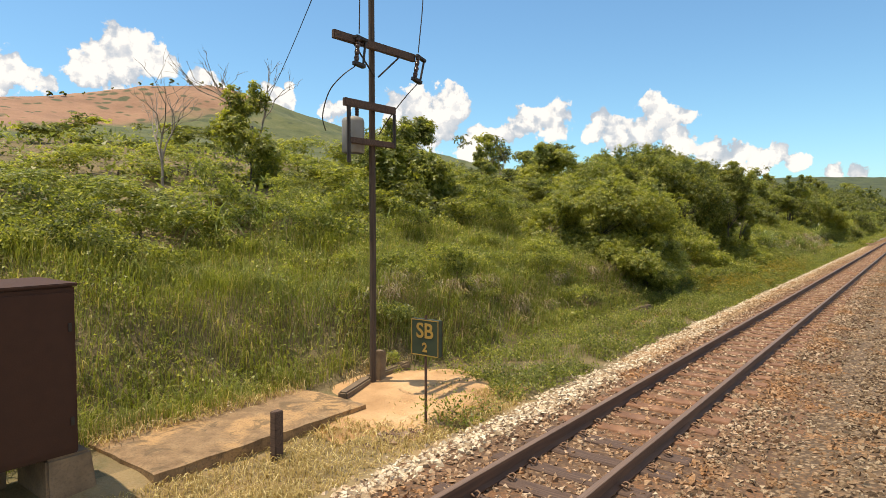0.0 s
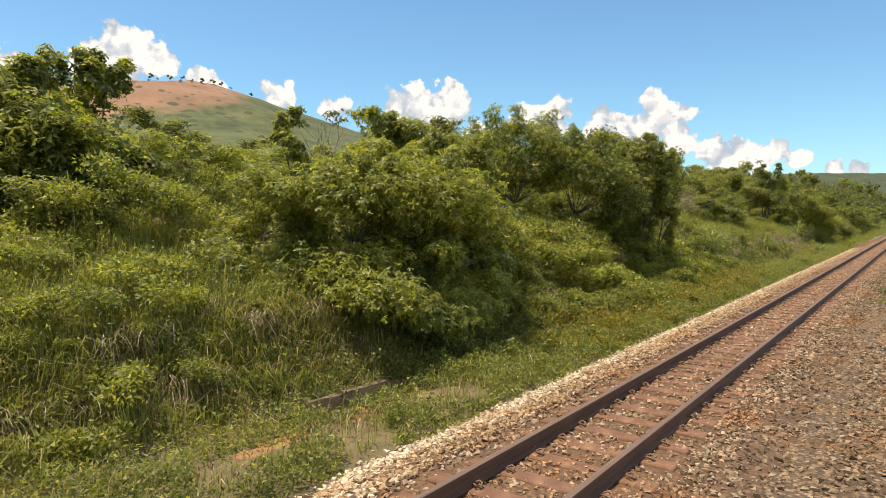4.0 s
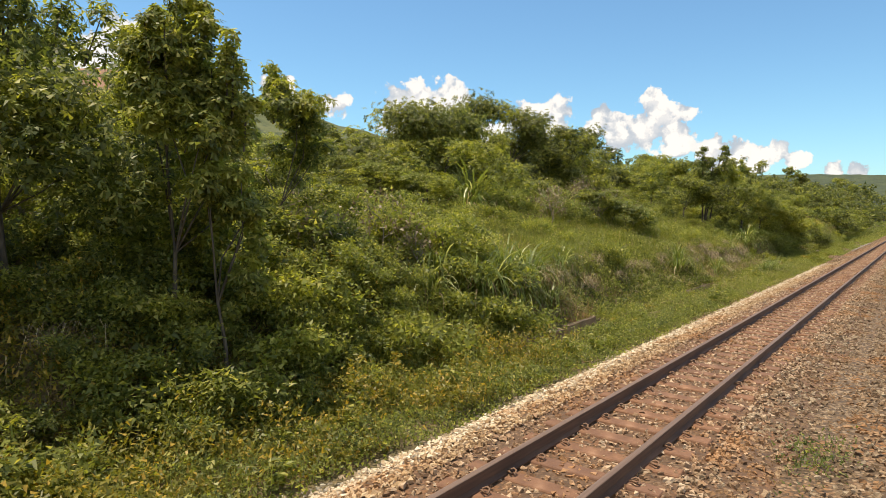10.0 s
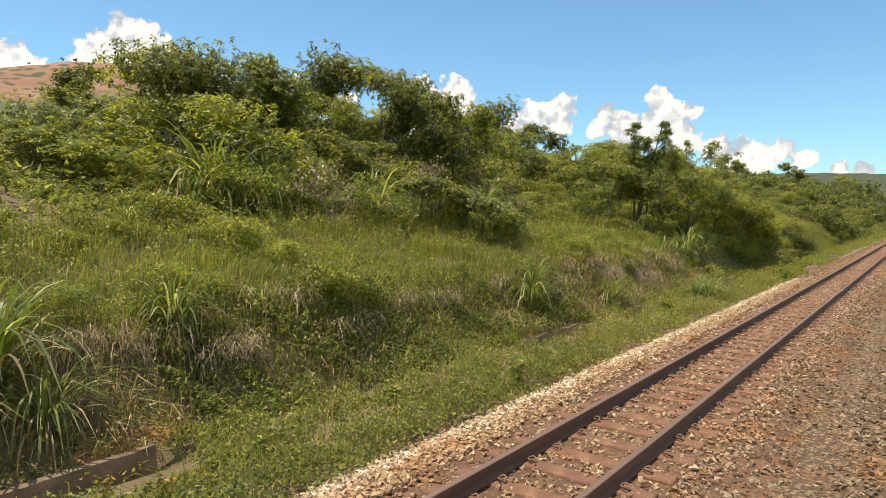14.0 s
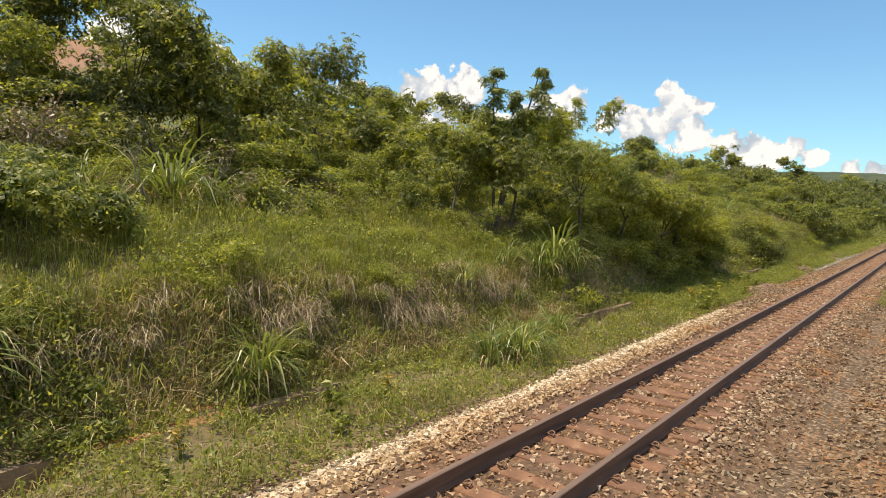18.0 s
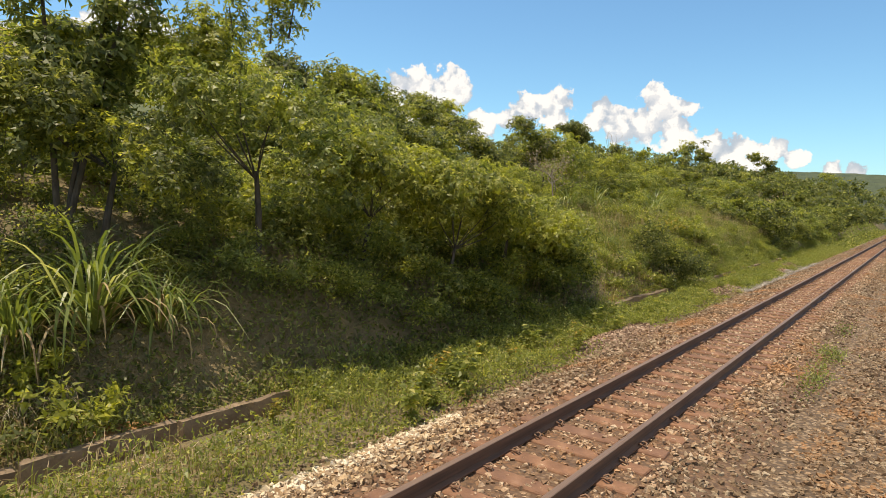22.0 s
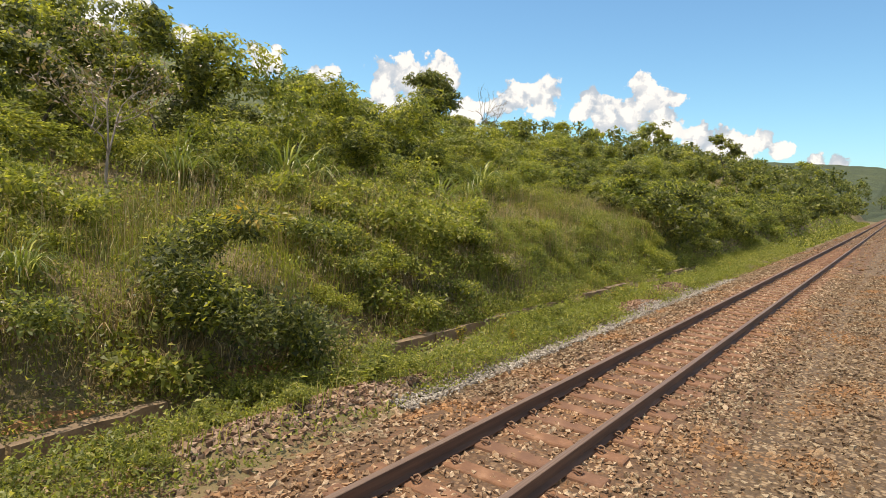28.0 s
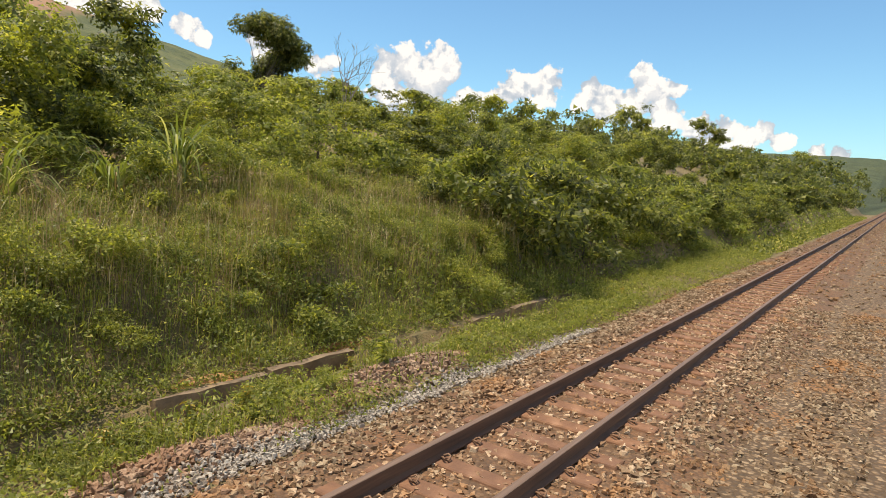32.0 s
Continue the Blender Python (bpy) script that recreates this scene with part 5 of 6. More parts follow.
carpet("bank_weeds", 30000, 122, 160, 8.2, 15.0, 0.8, (0.12, 0.07), LEAF_MID, "tangled green weeds on the bank", 5.5, -0.8)
carpet("bank_weeds", 12000, 158, 260, 8.2, 15.0, 1.0, (0.3, 0.18), LEAF_MID, "tangled green weeds on the far bank", 5.7, -0.8)
# the dark leaf colour here stands in for deeper shade under the trees
carpet("bank_weeds", 32000, 78, 95, 8.2, 12.0, 0.6, (0.095, 0.055), LEAF_DARK, "green weeds under the trees, coloured dark for the shade there", 9.0, -0.9)
carpet("drain_weeds", 60000, 10, 150, 7.25, 8.5, 0.4, (0.065, 0.038), LEAF_LIGHT, "weeds hanging over the drain's edges", 8.0, -0.4, clear_drain)
carpet("bank_weeds", 52000, 107, 128, 8.25, 11.5, 0.95, (0.07, 0.036), LEAF_MID, "tall fine-leaved green weeds on the bank", 6.9, -0.5)
carpet("drain_weeds", 9000, 109.8, 115.2, 7.3, 8.5, 0.5, (0.065, 0.038), LEAF_LIGHT, "weeds hanging over the drain's edges", 8.8, -0.9)
carpet("drain_weeds", 14000, 21, 46, 7.3, 8.4, 0.45, (0.08, 0.045), LEAF_MID, "weeds hanging over the drain's edges", 8.3, -0.6)
carpet("drain_weeds", 7000, 83, 95, 7.3, 8.4, 0.4, (0.08, 0.045), LEAF_MID, "weeds hanging over the drain's edges", 8.6, -0.6)
carpet("bank_weeds", 24000, 39.5, 48, 8.2, 12.0, 1.25, (0.085, 0.042), LEAF_LIGHT, "tall light green weeds beside the reed bed", 5.4, -0.35)
carpet("undergrowth", 14000, 138, 185, 11, 17.5, 1.1, (0.17, 0.10), LEAF_MID, "leafy green undergrowth at the far wood's edge", 7.8, -0.8)
carpet("undergrowth", 42000, -5, 150, 13.2, 17.0, 1.0, (0.12, 0.065), LEAF_MID, "leafy green undergrowth at the wood's edge", 7.4, -0.75)
carpet("undergrowth", 52000, -5, 170, 16.5, 38, 1.2, (0.24, 0.15), LEAF_MID, "leafy green undergrowth under the wood", 7.0, -0.75)


# ---- reeds ----
def reed_blades(r, n, height, sink):
    """Long leaves that rise, arch over and hang at their tips."""
    a, lean, turn = r.uniform(0, 2 * np.pi, n), 0.05 + sink + 0.75 * r.random(n) ** 1.2, r.uniform(1.2, 2.6, n)
    bend = r.uniform(0.1, 0.42, n)
    ln = height * r.uniform(0.7, 1.35, n)
    d = np.stack([np.cos(a), np.sin(a), 0 * a], 1)
    side = np.stack([-np.sin(a), np.cos(a), 0 * a], 1)
    c = d * r.uniform(0, 0.3, n)[:, None]
    rows = []
    for k in range(9):
        f = k / 8
        w = 0.0125 * height * (0.5, 0.75, 0.95, 1.0, 1.0, 0.9, 0.7, 0.4, 0.05)[k]
        rows += [c - side * w, c + side * w]
        t = lean + turn * np.clip((f - bend) / 0.5, 0, 1)
        c = c + (d * np.sin(t)[:, None] + np.stack([0 * a, 0 * a, np.cos(t)], 1)) * (ln / 8)[:, None]
    verts = np.stack(rows, 1).reshape(-1, 3)
    o = 18 * np.arange(n)[:, None]
    return verts, np.concatenate([o + np.array([2 * k, 2 * k + 1, 2 * k + 3, 2 * k + 2]) for k in range(8)])


def reed(seed, height, label="clump of broad arching reed leaves"):
    r = np.random.default_rng(seed)
    root = new("reed_clump")
    tagged(root, label, "reeds", "reed clumps")
    v, q = reed_blades(r, 100, height, 0.0)
    part("leaves", mesh_of("leaves", v, q, REED), root)
    v, q = reed_blades(r, 26, height * 0.8, 0.35)
    part("dry_leaves", mesh_of("dry_leaves", v, q, STRAW), root, "pale dry hanging leaves")
    return root


REEDS = [reed(s, h) for s, h in ((1, 1.75), (2, 1.5), (3, 1.3))]
beds = [(48.3, 9.6, 1.05), (49.2, 9.5, 1.05), (50.1, 9.3, 1.0), (50.9, 9.6, 1.0), (51.4, 9.1, 0.8), (47.2, 10.2, 1.1), (49.6, 9.6, 1.0), (46.4, 9.8, 0.8), (48.8, 9.3, 0.7), (53.6, 9.9, 0.6),
        (64.1, 9.3, 1.0), (64.8, 9.7, 0.8), (68.4, 8.7, 0.7), (68.0, 8.6, 0.5), (73.6, 6.9, 1.0), (72.9, 7.2, 0.6), (75.0, 7.4, 0.55), (81.6, 9.7, 1.1), (80.7, 10.0, 1.05), (79.6, 9.9, 0.9), (78.2, 10.3, 0.85),
        (76.4, 7.5, 0.5), (112.9, 10.5, 0.7), (114.1, 11.0, 0.5), (112.4, 11.4, 0.55), (75.2, 9.6, 0.6), (77.2, 9.3, 0.6), (9.6, 15.2, 0.9), (11.5, 15.6, 0.8), (57.5, 16.6, 1.5), (59.0, 17.2, 1.6), (60.5, 16.8, 1.5),
        (62.0, 17.3, 1.5), (73.0, 15.2, 0.9), (106.0, 14.6, 1.0), (107.5, 14.8, 1.0), (116.0, 14.0, 1.1), (118.5, 14.4, 1.0), (101.0, 10.4, 0.7), (99.0, 11.5, 0.8), (96.5, 9.4, 0.5), (50.5, 7.2, 0.35), (64.0, 15.6, 1.2), (66.2, 15.2, 1.1), (68.5, 15.8, 1.2), (70.4, 15.3, 1.2), (72.0, 16.0, 1.1), (55.5, 15.4, 1.0), (109.5, 14.8, 1.1), (111.0, 15.4, 1.2), (113.5, 15.0, 1.2), (120.5, 15.2, 1.1), (13.5, 14.9, 0.8), (16.5, 15.3, 0.8), (20.0, 15.0, 0.8)]
for i, (x, y, s) in enumerate(beds):
    m = pose(x, y, float(ground_z(x, y)) - 0.04, 0, 0, i * 77) @ Matrix.Diagonal((s, s, s, 1))
    if i < 3:
        REEDS[i].matrix_basis = m
    else:
        copy_thing(REEDS[i % 3], m)


def weed(seed, height, n, leaf, mat, label):
    """A broad-leaved weed: a thin bent stem and large folded leaves."""
    r = np.random.default_rng(seed)
    root = new("weed_plant")
    tagged(root, label, "weed", "weeds along the track")
    bits, pts, outs = [], [], []
    for k in range(3):
        a = r.uniform(0, 6.28)
        tip = np.array([0.25 * math.cos(a), 0.25 * math.sin(a), 1.0]) * height * r.uniform(0.7, 1.0)
        bits.append(tube([(0, 0, -0.05), tip * np.array([0.3, 0.3, 0.5]), tip], [0.008, 0.006, 0.003], 4))
        f = r.uniform(0.3, 1.0, n)
        p = tip[None] * f[:, None]
        b = r.uniform(0, 6.28, n)
        pts.append(p)
        outs.append(np.stack([np.cos(b), np.sin(b), 0.2 + 0 * b], 1))
    v, q = joined(bits)
    part("stem", mesh_of("stem", v, q, LEAF_MID), root)
    v, q = leaves(np.concatenate(pts), np.concatenate(outs), leaf[0], leaf[1], 0.15, 0.2, seed, False)
    part("leaves", mesh_of("leaves", v, q, mat), root)
    return root


def sprigs(cx, cy, rx, ry, n, seed):
    """A thin patch of weeds growing through the stones."""
    r = np.random.default_rng(seed)
    x, y = cx + r.normal(0, rx, n), cy + r.normal(0, ry, n)
    c = np.stack([x, y, ground_z(x, y) + 0.04 + 0.22 * r.random(n) ** 1.5], 1)
    v, q = leaves(c, r.normal(0, 0.5, (n, 3)) + np.array([0, 0, 0.3]), 0.07, 0.03, 0.0, 0.6, seed)
    tagged(new("ballast_weeds", mesh_of("ballast_weeds", v, q, LEAF_MID)), "thin patch of green weeds growing through the ballast", "weeds", kind="stuff")


for k, (cx, cy, rx, ry, n) in enumerate(((92.4, 1.5, 0.5, 0.16, 420), (90.0, 1.5, 0.7, 0.13, 420), (43.6, 1.2, 0.5, 0.2, 420), (40.6, 1.3, 0.5, 0.15, 200), (96.2, 1.6, 0.5, 0.12, 180))):
    sprigs(cx, cy, rx, ry, n, 300 + k)


WEEDS = [weed(1, 0.7, 14, (0.17, 0.10), LEAF_LIGHT, "broad-leaved green weed beside the ballast"), weed(2, 0.5, 12, (0.14, 0.09), LEAF_LIGHT, "broad-leaved green weed beside the ballast"),
         weed(3, 0.6, 16, (0.10, 0.05), LEAF_YELLOW, "yellow-green weed beside the ballast")]
rw = random.Random(8)
wspots = [(83.4, 5.9, 1.1, 0), (84.1, 6.1, 1.0, 40), (86.1, 7.2, 1.1, 80), (85.2, 6.6, 1.0, 120), (84.8, 5.9, 0.9, 10)]
wspots += [(rw.uniform(84, 98), rw.uniform(5.9, 7.4), rw.uniform(0.7, 1.2), rw.uniform(0, 360)) for _ in range(24)] + [(rw.uniform(28, 46), rw.uniform(6.0, 9.0), rw.uniform(0.7, 1.3), rw.uniform(0, 360)) for _ in range(26)]
wspots += [(rw.uniform(9, 60), rw.uniform(6.0, 7.4), rw.uniform(0.5, 0.9), rw.uniform(0, 360)) for _ in range(36)] + [(rw.uniform(60, 130), rw.uniform(6.4, 7.4), rw.uniform(0.5, 1.0), rw.uniform(0, 360)) for _ in range(46)]
deal(wspots, WEEDS, "weeds along the track")


def dry_clump(seed, height, n=280):
    """A tussock of dead grey-brown stalks that hang down the bank."""
    r = np.random.default_rng(seed)
    a = r.uniform(-3.3, 0.2, n)
    bend = r.uniform(0.5, 1.2, n)
    ln = height * r.uniform(0.5, 1.1, n)
    d = np.stack([np.cos(a), np.sin(a), 0 * a], 1)
    side = np.stack([-np.sin(a), np.cos(a), 0 * a], 1)
    base = r.uniform(-0.55, 0.55, (n, 3)) * np.array([1.3, 0.45, 0.35])
    rows = []
    for f, w in ((0, 0.0045), (0.4, 0.0045), (0.75, 0.004), (1.0, 0.001)):
        c = base + d * (bend * 0.75 * f * ln)[:, None] + np.stack([0 * a, 0 * a, ln * (0.7 * f - 1.05 * bend * f ** 2)], 1)
        rows += [c - side * w, c + side * w]
    verts = np.stack(rows, 1).reshape(-1, 3)
    o = 8 * np.arange(n)[:, None]
    quads = np.concatenate([o + np.array([2 * k, 2 * k + 1, 2 * k + 3, 2 * k + 2]) for k in range(3)])
    return tagged(new("dry_tussock", mesh_of("dry_tussock", verts, quads, TWIG)), "tussock of dead grey-brown stalks hanging down the bank", "dry grass", "dry tussocks")


DRY = [dry_clump(s, h) for s, h in ((1, 0.7), (2, 0.85), (3, 0.6))]
for i, x in enumerate((10.4, 11.6, 12.8, 14.2, 15.7, 17.3, 18.8, 19.4, 21.0, 22.4, 30.6, 31.6, 33.2, 34.9, 38.3, 51.5, 52.3, 53.0, 54.2, 55.6, 57.0, 58.8, 60.4, 62.2, 63.2, 65.0, 66.2, 67.4, 69.2, 70.6, 71.8, 73.2, 74.8, 76.0, 77.1, 78.4, 79.6, 94.0, 95.2, 96.4, 97.6, 98.8, 100.2, 108.5, 110.0, 111.4, 112.6)):
    y = 9.55 + 0.35 * math.sin(i * 2.4) + (0.5 if x < 14 else 0.0)
    m = pose(x, y, float(ground_z(x, y)) + 0.12, 0, 0, (i * 37) % 50 - 25) @ Matrix.Diagonal((0.8 + 0.05 * (i % 7), 0.9, 0.85 + 0.06 * (i % 5), 1))
    if i < 3:
        DRY[i].matrix_basis = m
    else:
        copy_thing(DRY[i % 3], m)

for i in range(46):
    x, y = 66.0 + 0.5 * (i % 23) + 0.2 * math.sin(i * 1.7), 9.15 + 0.34 * (i // 23) + 0.15 * math.sin(i * 2.9)
    if float(lump(x, y, 0.9, 1.2)) < 0.1:
        continue
    copy_thing(DRY[i % 3], pose(x, y, float(ground_z(x, y)) + 0.16, 0, 0, (i * 53) % 60 - 30) @ Matrix.Diagonal((1.0, 1.0, 1.15, 1)))


# ---- pole, sign, cabinet and slab ----
PX, PY, PZ = 8.75, 8.56, -0.4
pole = empty("utility_pole", PX, PY, PZ, "dark wooden utility pole with a crossarm, cut-outs and a transformer", "utility pole")
v, q = tube([(0, 0, -0.3), (0.01, 0, 2), (0, 0, 5), (-0.02, 0, 9.95)], [0.066, 0.063, 0.06, 0.055], 14)
part("post", mesh_of("post", v, q, POLE, smooth=True), pole)
part("crossarm", bm_mesh("crossarm", box(-1.09, 1.09, -0.165, -0.08, 6.32, 6.47, 0.012), OLD_WOOD), pole)
for sx in (-1, 1):
    v, q = tube([(sx * 0.62, -0.15, 6.33), (sx * 0.06, -0.11, 5.85)], [0.017, 0.017], 6)
    part("brace", mesh_of("brace", v, q, DARK_METAL), pole)


def cutout(x, tilt):
    """A fused cut-out: porcelain body with ribs, top and bottom clamps and the fuse tube."""
    bm = bmesh.new()
    for k in range(7):
        m = Matrix.Translation((0, 0, 0.06 * k)) 
        bmesh.ops.create_cone(bm, cap_ends=True, segments=12, radius1=0.05 if k % 2 else 0.035, radius2=0.035 if k % 2 else 0.05, depth=0.06, matrix=m)
    body = part("cutout", bm_mesh("cutout", bm, PORCELAIN, True), pole, "brown ribbed porcelain fuse cut-out", at=pose(x, -0.22, 6.02, 0, tilt, 0))
    part("clamp", bm_mesh("clamp", box(-0.06, 0.22, -0.04, 0.04, 0.38, 0.44, 0.008), DARK_METAL), body)
    part("clamp", bm_mesh("clamp", box(-0.06, 0.20, -0.05, 0.05, -0.10, -0.03, 0.008), DARK_METAL), body)
    v, q = tube([(0.17, 0, -0.05), (0.19, 0, 0.4)], [0.022, 0.022], 8)
    part("fuse_tube", mesh_of("fuse_tube", v, q, DARK_METAL, smooth=True), body)


cutout(-0.62, 6)
cutout(1.0, 14)


def smooth(pts, n=5):
    """Rounds a line of points."""
    p = [Vector(q) for q in pts]
    out = []
    for i in range(len(p) - 1):
        a, b, c, d = p[max(i - 1, 0)], p[i], p[i + 1], p[min(i + 2, len(p) - 1)]
        for k in range(n):
            t = k / n
            out.append(0.5 * (2 * b + (c - a) * t + (2 * a - 5 * b + 4 * c - d) * t * t + (3 * b - a - 3 * c + d) * t ** 3))
    return out + [p[-1]]


def wire(name, pts, rad=0.011):
    pts = smooth(pts, 5) if len(pts) < 8 else pts
    v, q = tube(pts, [rad] * len(pts), 5)
    return part(name, mesh_of(name, v, q, DARK_METAL, smooth=True), pole)


def sag(a, b, drop, n=14):
    return [tuple(Vector(a).lerp(Vector(b), i / n) - Vector((0, 0, drop * 4 * (i / n) * (1 - i / n)))) for i in range(n + 1)]


wire("jumper_wire", sag((-0.55, -0.22, 6.5), (-0.5, -0.25, 9.6), 0.0))
wire("jumper_wire", [(1.1, -0.22, 6.5), (1.16, -0.22, 6.9), (1.24, -0.22, 7.5), (1.28, -0.22, 8.4), (1.3, -0.22, 9.6)])
wire("lead", [(-0.66, -0.22, 5.9), (-0.85, -0.1, 5.72), (-0.98, 0.1, 5.45), (-0.96, 0.3, 5.05), (-0.8, 0.4, 4.8)])
wire("lead", [(1.1, -0.22, 5.9), (0.85, -0.1, 5.6), (0.62, 0.1, 5.2), (0.5, 0.3, 4.85)])
wire("line_wire", sag((-0.1, 0, 9.85), (19.5 - PX, 26.3 - PY, 8.1 - PZ), 0.3, 24), 0.013)
wire("line_wire", sag((-0.5, -0.25, 9.6), (-40, -0.3, 9.4), 0.7, 18), 0.012)
wire("line_wire", sag((1.3, -0.22, 9.6), (-40, 0.4, 9.4), 0.7, 18), 0.012)
part("upper_beam", bm_mesh("upper_beam", box(-0.84, 0.5, -0.165, -0.08, 5.2, 5.34, 0.01), OLD_WOOD), pole)
part("lower_beam", bm_mesh("lower_beam", box(-0.72, 0.5, -0.165, -0.08, 4.55, 4.66, 0.01), OLD_WOOD), pole)
part("hanger", bm_mesh("hanger", box(-0.78, -0.72, -0.17, -0.12, 4.2, 5.2, 0.006), DARK_METAL), pole)
part("hanger", bm_mesh("hanger", box(0.44, 0.49, -0.17, -0.12, 4.55, 5.2, 0.006), DARK_METAL), pole)
v, q = tube([(-0.3, 0.2, 4.42), (-0.3, 0.2, 4.45), (-0.3, 0.2, 5.0), (-0.3, 0.2, 5.06), (-0.3, 0.2, 5.1)], [0.19, 0.21, 0.21, 0.19, 0.1], 20)
tank = part("transformer_tank", mesh_of("transformer_tank", v, q, GREY_METAL, smooth=True), pole, "pale grey metal transformer tank")
for dx in (-0.1, 0.1):
    bm = bmesh.new()
    for k in range(4):
        bmesh.ops.create_cone(bm, cap_ends=True, segments=10, radius1=0.04, radius2=0.028, depth=0.06, matrix=Matrix.Translation((-0.3 + dx, 0.2, 5.12 + 0.05 * k)))
    part("bushing", bm_mesh("bushing", bm, PORCELAIN, True), tank)

# square concrete stub beside the pole foot
stub = tagged(new("concrete_stub", bm_mesh("concrete_stub", box(-0.09, 0.09, -0.09, 0.09, -0.1, 0.62, 0.015, worn=0.01), DARK_CONCRETE)), "short stained concrete stub beside the pole foot", "concrete stub")
stub.matrix_basis = pose(PX + 0.2, PY + 0.02, PZ, 0, 2, 8)

# station sign
sign = empty("track_sign", 7.68, 6.38, -0.42, "green sign board with yellow letters on a thin post", "sign", turn=0.0)
v, q = tube([(0, 0, -0.2), (0, 0, 1.7)], [0.022, 0.022], 8)
part("post", mesh_of("post", v, q, RUST, smooth=True), sign)
TURN = -88
face = part("board", bm_mesh("board", box(-0.27, 0.27, -0.03, 0.06, 1.06, 1.64, 0.008), GREEN_PAINT), sign, "dark green painted board", at=pose(0, 0, 0, 0, 0, TURN))
for x0, x1, z0, z1 in ((-0.265, 0.265, 1.622, 1.636), (-0.265, 0.265, 1.064, 1.078), (-0.265, -0.251, 1.078, 1.622), (0.251, 0.265, 1.078, 1.622)):
    part("border", bm_mesh("border", box(x0, x1, -0.034, -0.0305, z0, z1), YELLOW_PAINT), face)
part("rear_board", bm_mesh("rear_board", box(-0.265, 0.265, 0.062, 0.09, 1.065, 1.635, 0.008), BROWN_PAINT), sign, at=pose(0, 0, 0, 0, 0, TURN))


def lettering(name, text, size, x, z):
    c = bpy.data.curves.new(name, "FONT")
    c.body, c.size, c.align_x, c.extrude, c.offset = text, size, "CENTER", 0.002, 0.006
    c.materials.append(YELLOW_PAINT)
    ob = new(name, c)
    ob.parent = face
    ob.matrix_basis = pose(x, -0.034, z, 90, 0, 0)
    return ob


lettering("letters", "SB", 0.33, 0.0, 1.35)
lettering("digit", "2", 0.2, 0.0, 1.13)

# equipment cabinet on its concrete stand
cab = empty("equipment_cabinet", 2.35, 8.3, -0.5, "large brown-painted steel cabinet on concrete legs", "cabinet")
part("body", bm_mesh("body", box(-0.85, 0.85, -0.3, 0.75, 0.56, 2.52, 0.015), BROWN_PAINT), cab)
part("roof", bm_mesh("roof", box(-0.88, 0.88, -0.33, 0.8, 2.524, 2.56, 0.01), BROWN_PAINT), cab)
part("door", bm_mesh("door", box(-0.80, 0.80, -0.318, -0.302, 0.62, 2.46, 0.006), BROWN_PAINT), cab)
part("hinge", bm_mesh("hinge", box(0.76, 0.80, -0.332, -0.32, 0.9, 1.0, 0.003), DARK_METAL), cab)
part("hinge", bm_mesh("hinge", box(0.76, 0.80, -0.332, -0.32, 2.0, 2.1, 0.003), DARK_METAL), cab)
bm = box(0.5, 1.1, -0.3, 0.6, -0.3, 0.556, 0.03)
for v in bm.verts:
    if v.co.z > 0.3:
        v.co.x = 0.5 + (v.co.x - 0.5) * 0.82
part("leg", bm_mesh("leg", bm, DARK_CONCRETE), cab)
for lx, ly in ((-0.8, -0.25), (-0.8, 0.5), (0.2, 0.5)):
    part("leg", bm_mesh("leg", box(lx, lx + 0.16, ly, ly + 0.16, -0.3, 0.556, 0.01), DARK_CONCRETE), cab)

# concrete slab, its post, the sand beside it
bm = bmesh.new()
bmesh.ops.create_grid(bm, x_segments=26, y_segments=14, size=0.5)
for v in bm.verts:
    v.co = Vector((v.co.x * 3.7, v.co.y * 2.0, 0.0))
top = list(bm.faces)
rim = bmesh.ops.extrude_face_region(bm, geom=top)["geom"]
for g in rim:
    if isinstance(g, bmesh.types.BMVert):
        g.co.z -= 0.28
for v in bm.verts:
    edge = max(abs(v.co.x) / 1.85, abs(v.co.y) / 1.0)
    v.co += Vector((1, 1, 0)) * 0.035 * noise.noise(v.co * 3) + Vector((0, 0, 0.015 * noise.noise(v.co * 2) - (0.02 if edge > 0.99 else 0)))
bmesh.ops.recalc_face_normals(bm, faces=bm.faces)
slab = tagged(new("concrete_slab", bm_mesh("concrete_slab", bm, SLAB)), "low sand-dusted concrete slab beside the track", "slab")
slab.matrix_basis = pose(5.75, 8.62, -0.33, 0, 0, 0)
stump = tagged(new("marker_post", bm_mesh("marker_post", box(-0.075, 0.075, -0.06, 0.06, -0.25, 0.64, 0.012, worn=0.006), OLD_WOOD)), "short square weathered post in front of the slab", "post")
stump.matrix_basis = pose(5.45, 7.24, -0.5, 0, 1, 4)

bm = bmesh.new()
bmesh.ops.create_grid(bm, x_segments=40, y_segments=30, size=0.5)
for v in bm.verts:
    x, y = 8.6 + v.co.x * 4.4, 7.75 + v.co.y * 3.4
    e = 1.0 - min(1.0, math.hypot(v.co.x * 2, v.co.y * 2) + 0.25 * noise.noise(Vector((x, y, 0)) * 1.2))
    v.co = Vector((x, y, float(ground_z(x, min(y, 7.5))) + 0.0 + 0.11 * min(1.0, e * 4) + 0.012 * noise.noise(Vector((x, y, 3)) * 4)))
tagged(new("sand_patch", bm_mesh("sand_patch", bm, SAND, True)), "patch of orange sand round the pole foot", "sand", kind="structure")


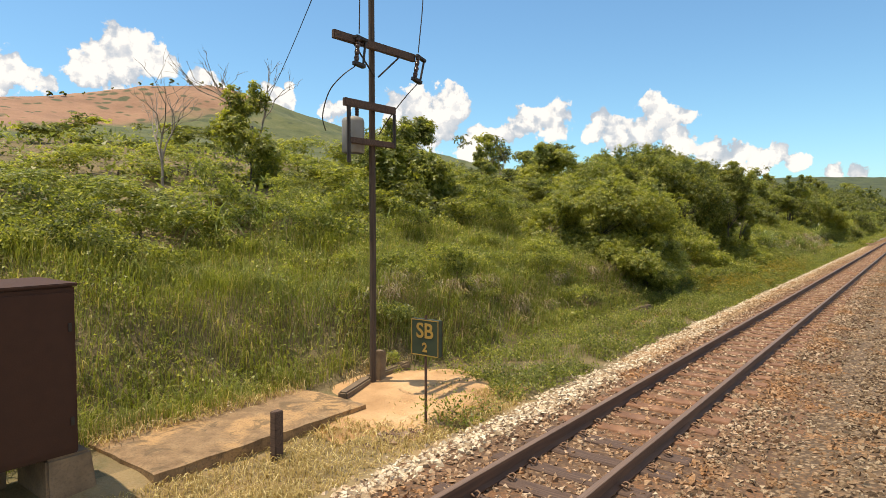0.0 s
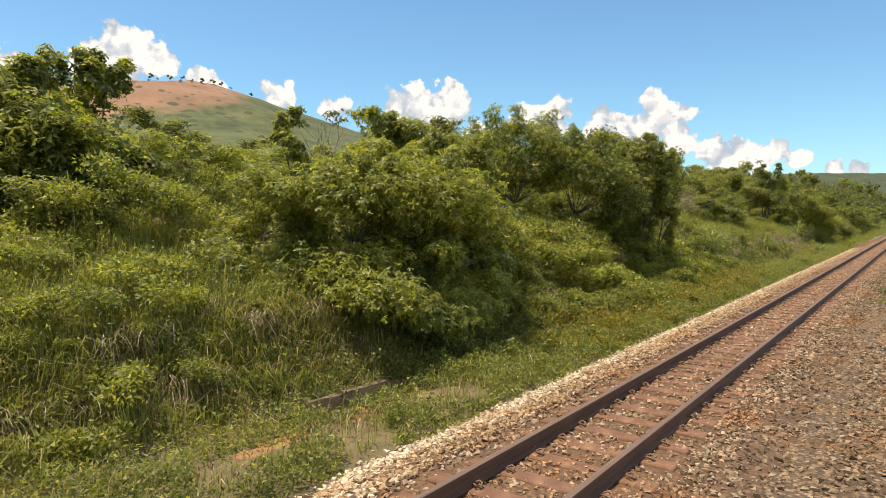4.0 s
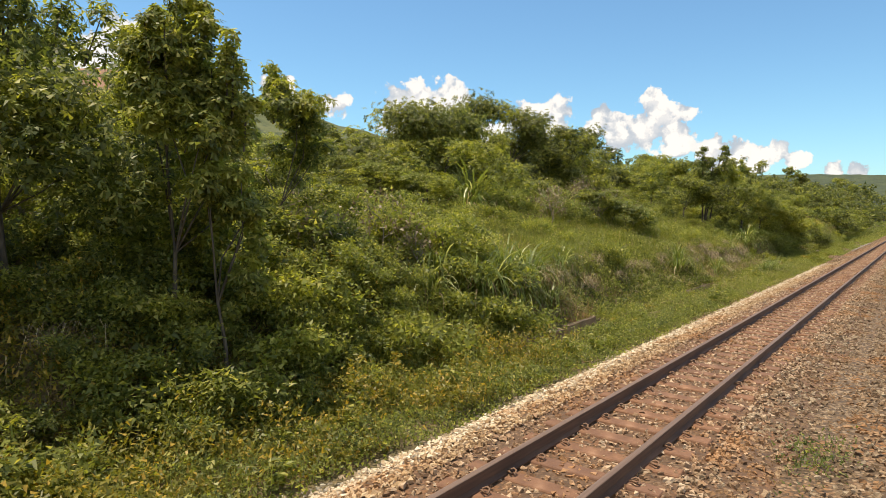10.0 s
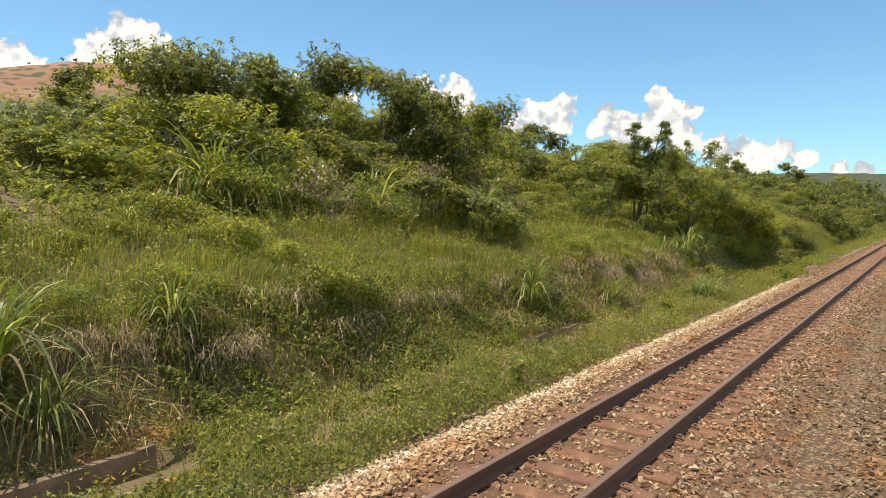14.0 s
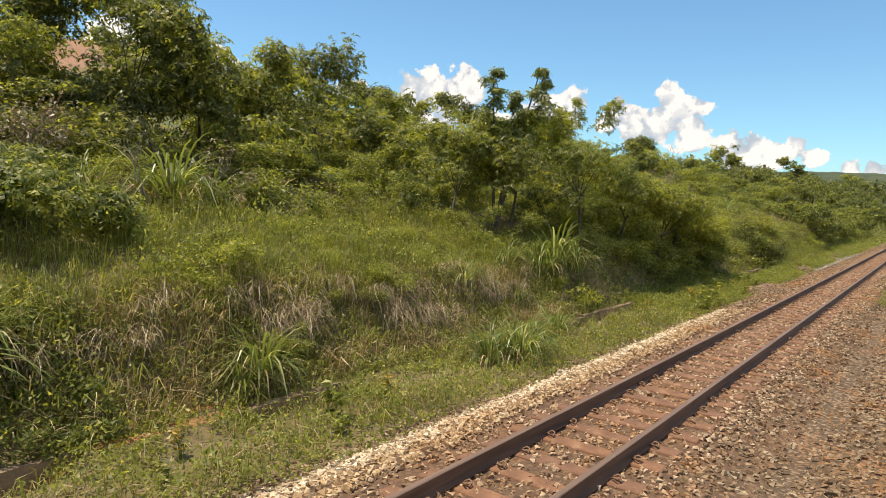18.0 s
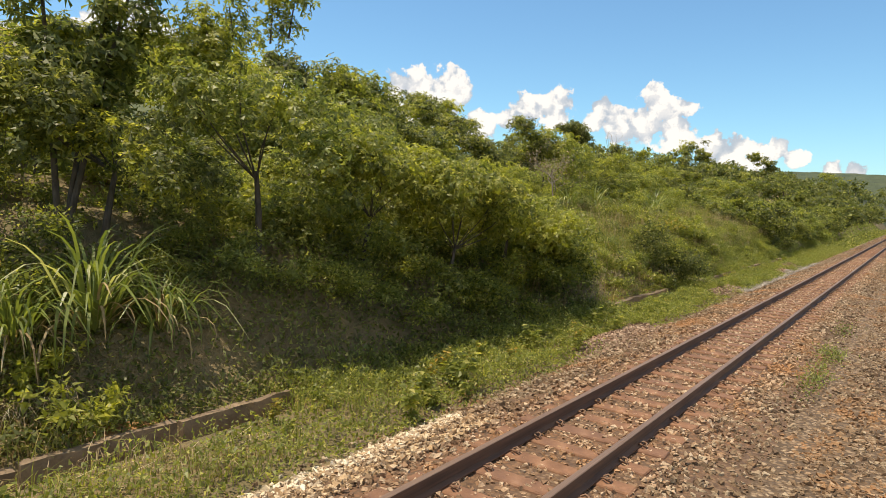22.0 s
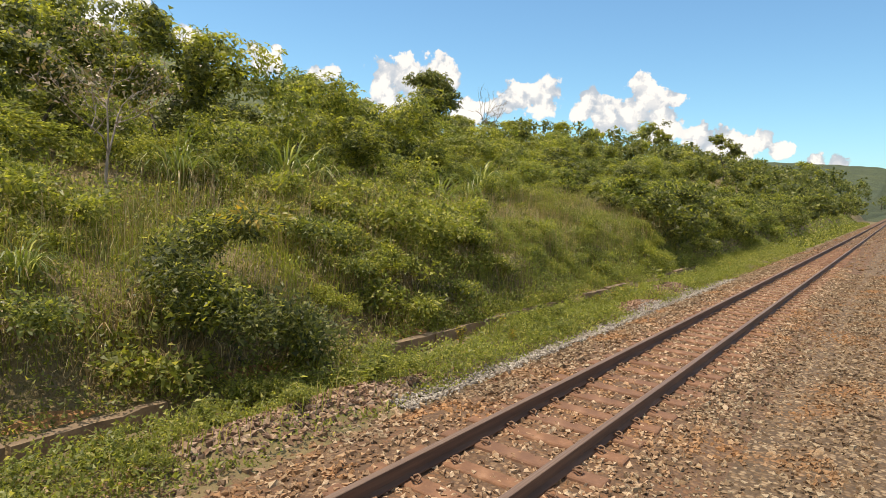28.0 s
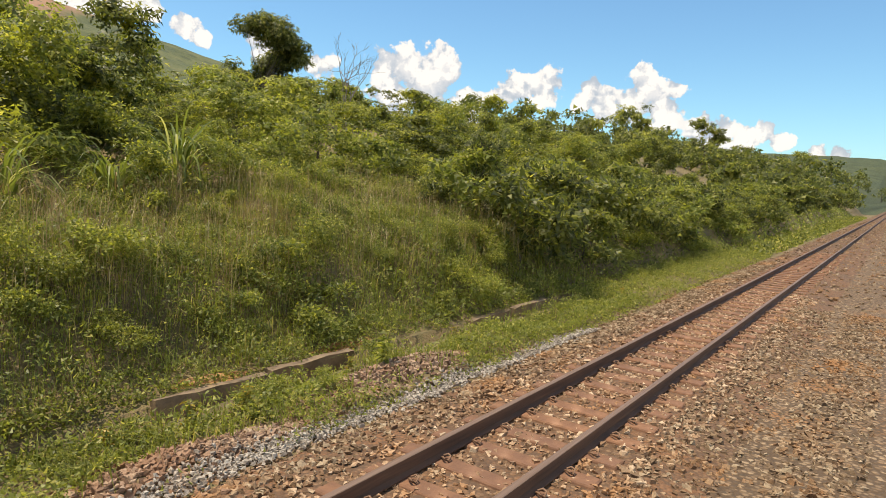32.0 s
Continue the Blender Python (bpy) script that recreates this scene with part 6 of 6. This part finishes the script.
def bare_patch(cx, cy, rx, ry):
    """Bare orange soil lying just proud of the ground."""
    bm = bmesh.new()
    bmesh.ops.create_grid(bm, x_segments=18, y_segments=12, size=0.5)
    for v in bm.verts:
        x, y = cx + v.co.x * 2 * rx, cy + v.co.y * 2 * ry
        e = 1.0 - math.hypot(v.co.x * 2, v.co.y * 2) + 0.4 * noise.noise(Vector((x, y, 0)) * 2.0)
        v.co = Vector((x, y, float(ground_z(x, y)) + min(0.03, 0.14 * e - 0.02) + 0.01 * noise.noise(Vector((x, y, 3)) * 5)))
    tagged(new("bare_soil", bm_mesh("bare_soil", bm, ORANGE, True)), "bare orange soil patch at the foot of the bank", "soil", kind="structure")


for cx, cy, rx, ry in ((19.4, 7.3, 0.7, 0.22), (100.6, 8.5, 0.6, 0.25), (107.8, 8.5, 0.6, 0.28), (21.3, 7.2, 0.8, 0.25), (52.2, 8.5, 0.9, 0.25), (63.4, 8.4, 1.4, 0.3), (66.6, 8.3, 1.6, 0.32), (49.5, 8.45, 1.6, 0.25), (80.4, 8.45, 0.9, 0.2), (97.6, 8.45, 0.9, 0.2), (103.6, 8.5, 0.8, 0.2), (120.0, 8.5, 1.0, 0.25), (117.0, 8.45, 0.8, 0.2)):
    bare_patch(cx, cy, rx, ry)
for x, y, z, l, t in ((8.2, 8.5, -0.40, 1.0, 19), (9.35, 8.72, -0.34, 1.25, 4), (10.5, 9.25, -0.1, 1.6, -14)):
    block = tagged(new("kerb_stone", bm_mesh("kerb_stone", box(-l / 2, l / 2, -0.1, 0.1, -0.2, 0.13, 0.03, worn=0.035), CONCRETE)), "worn concrete kerb beam lying beside the pole", "kerb stone", "kerb stones by the pole")
    block.matrix_basis = pose(x, y, z, 3, -3, t)
stones("rubble", 260, lambda n: 7.5 + rng.normal(0, 0.5, n), lambda n, x: 6.45 + rng.normal(0, 0.16, n), 0.05, STONE_BROWN, "small reddish rubble round the sign post")
hx_, hy_ = field(15000, -1, 9.8, 5.7, 7.65, -0.7)
blades(hx_, hy_, 0.2, 0.011, HAY, "cut_hay", "cut yellow hay strewn before the slab", "grass", 2.4, 6)
hx_, hy_ = field(900, 3.9, 7.6, 9.0, 9.7, -0.9)
blades(hx_, hy_, 0.22, 0.012, HAY, "slab_straw", "dry straw fallen on the slab's edge", "grass", 2.2, 7, 0.12)
stones("slab_rubble", 90, lambda n: rng.uniform(4.1, 7.4, n), lambda n, x: 9.35 + rng.normal(0, 0.12, n), 0.035, STONE_WHITE, "pale broken bits along the slab's back edge", 0.08)
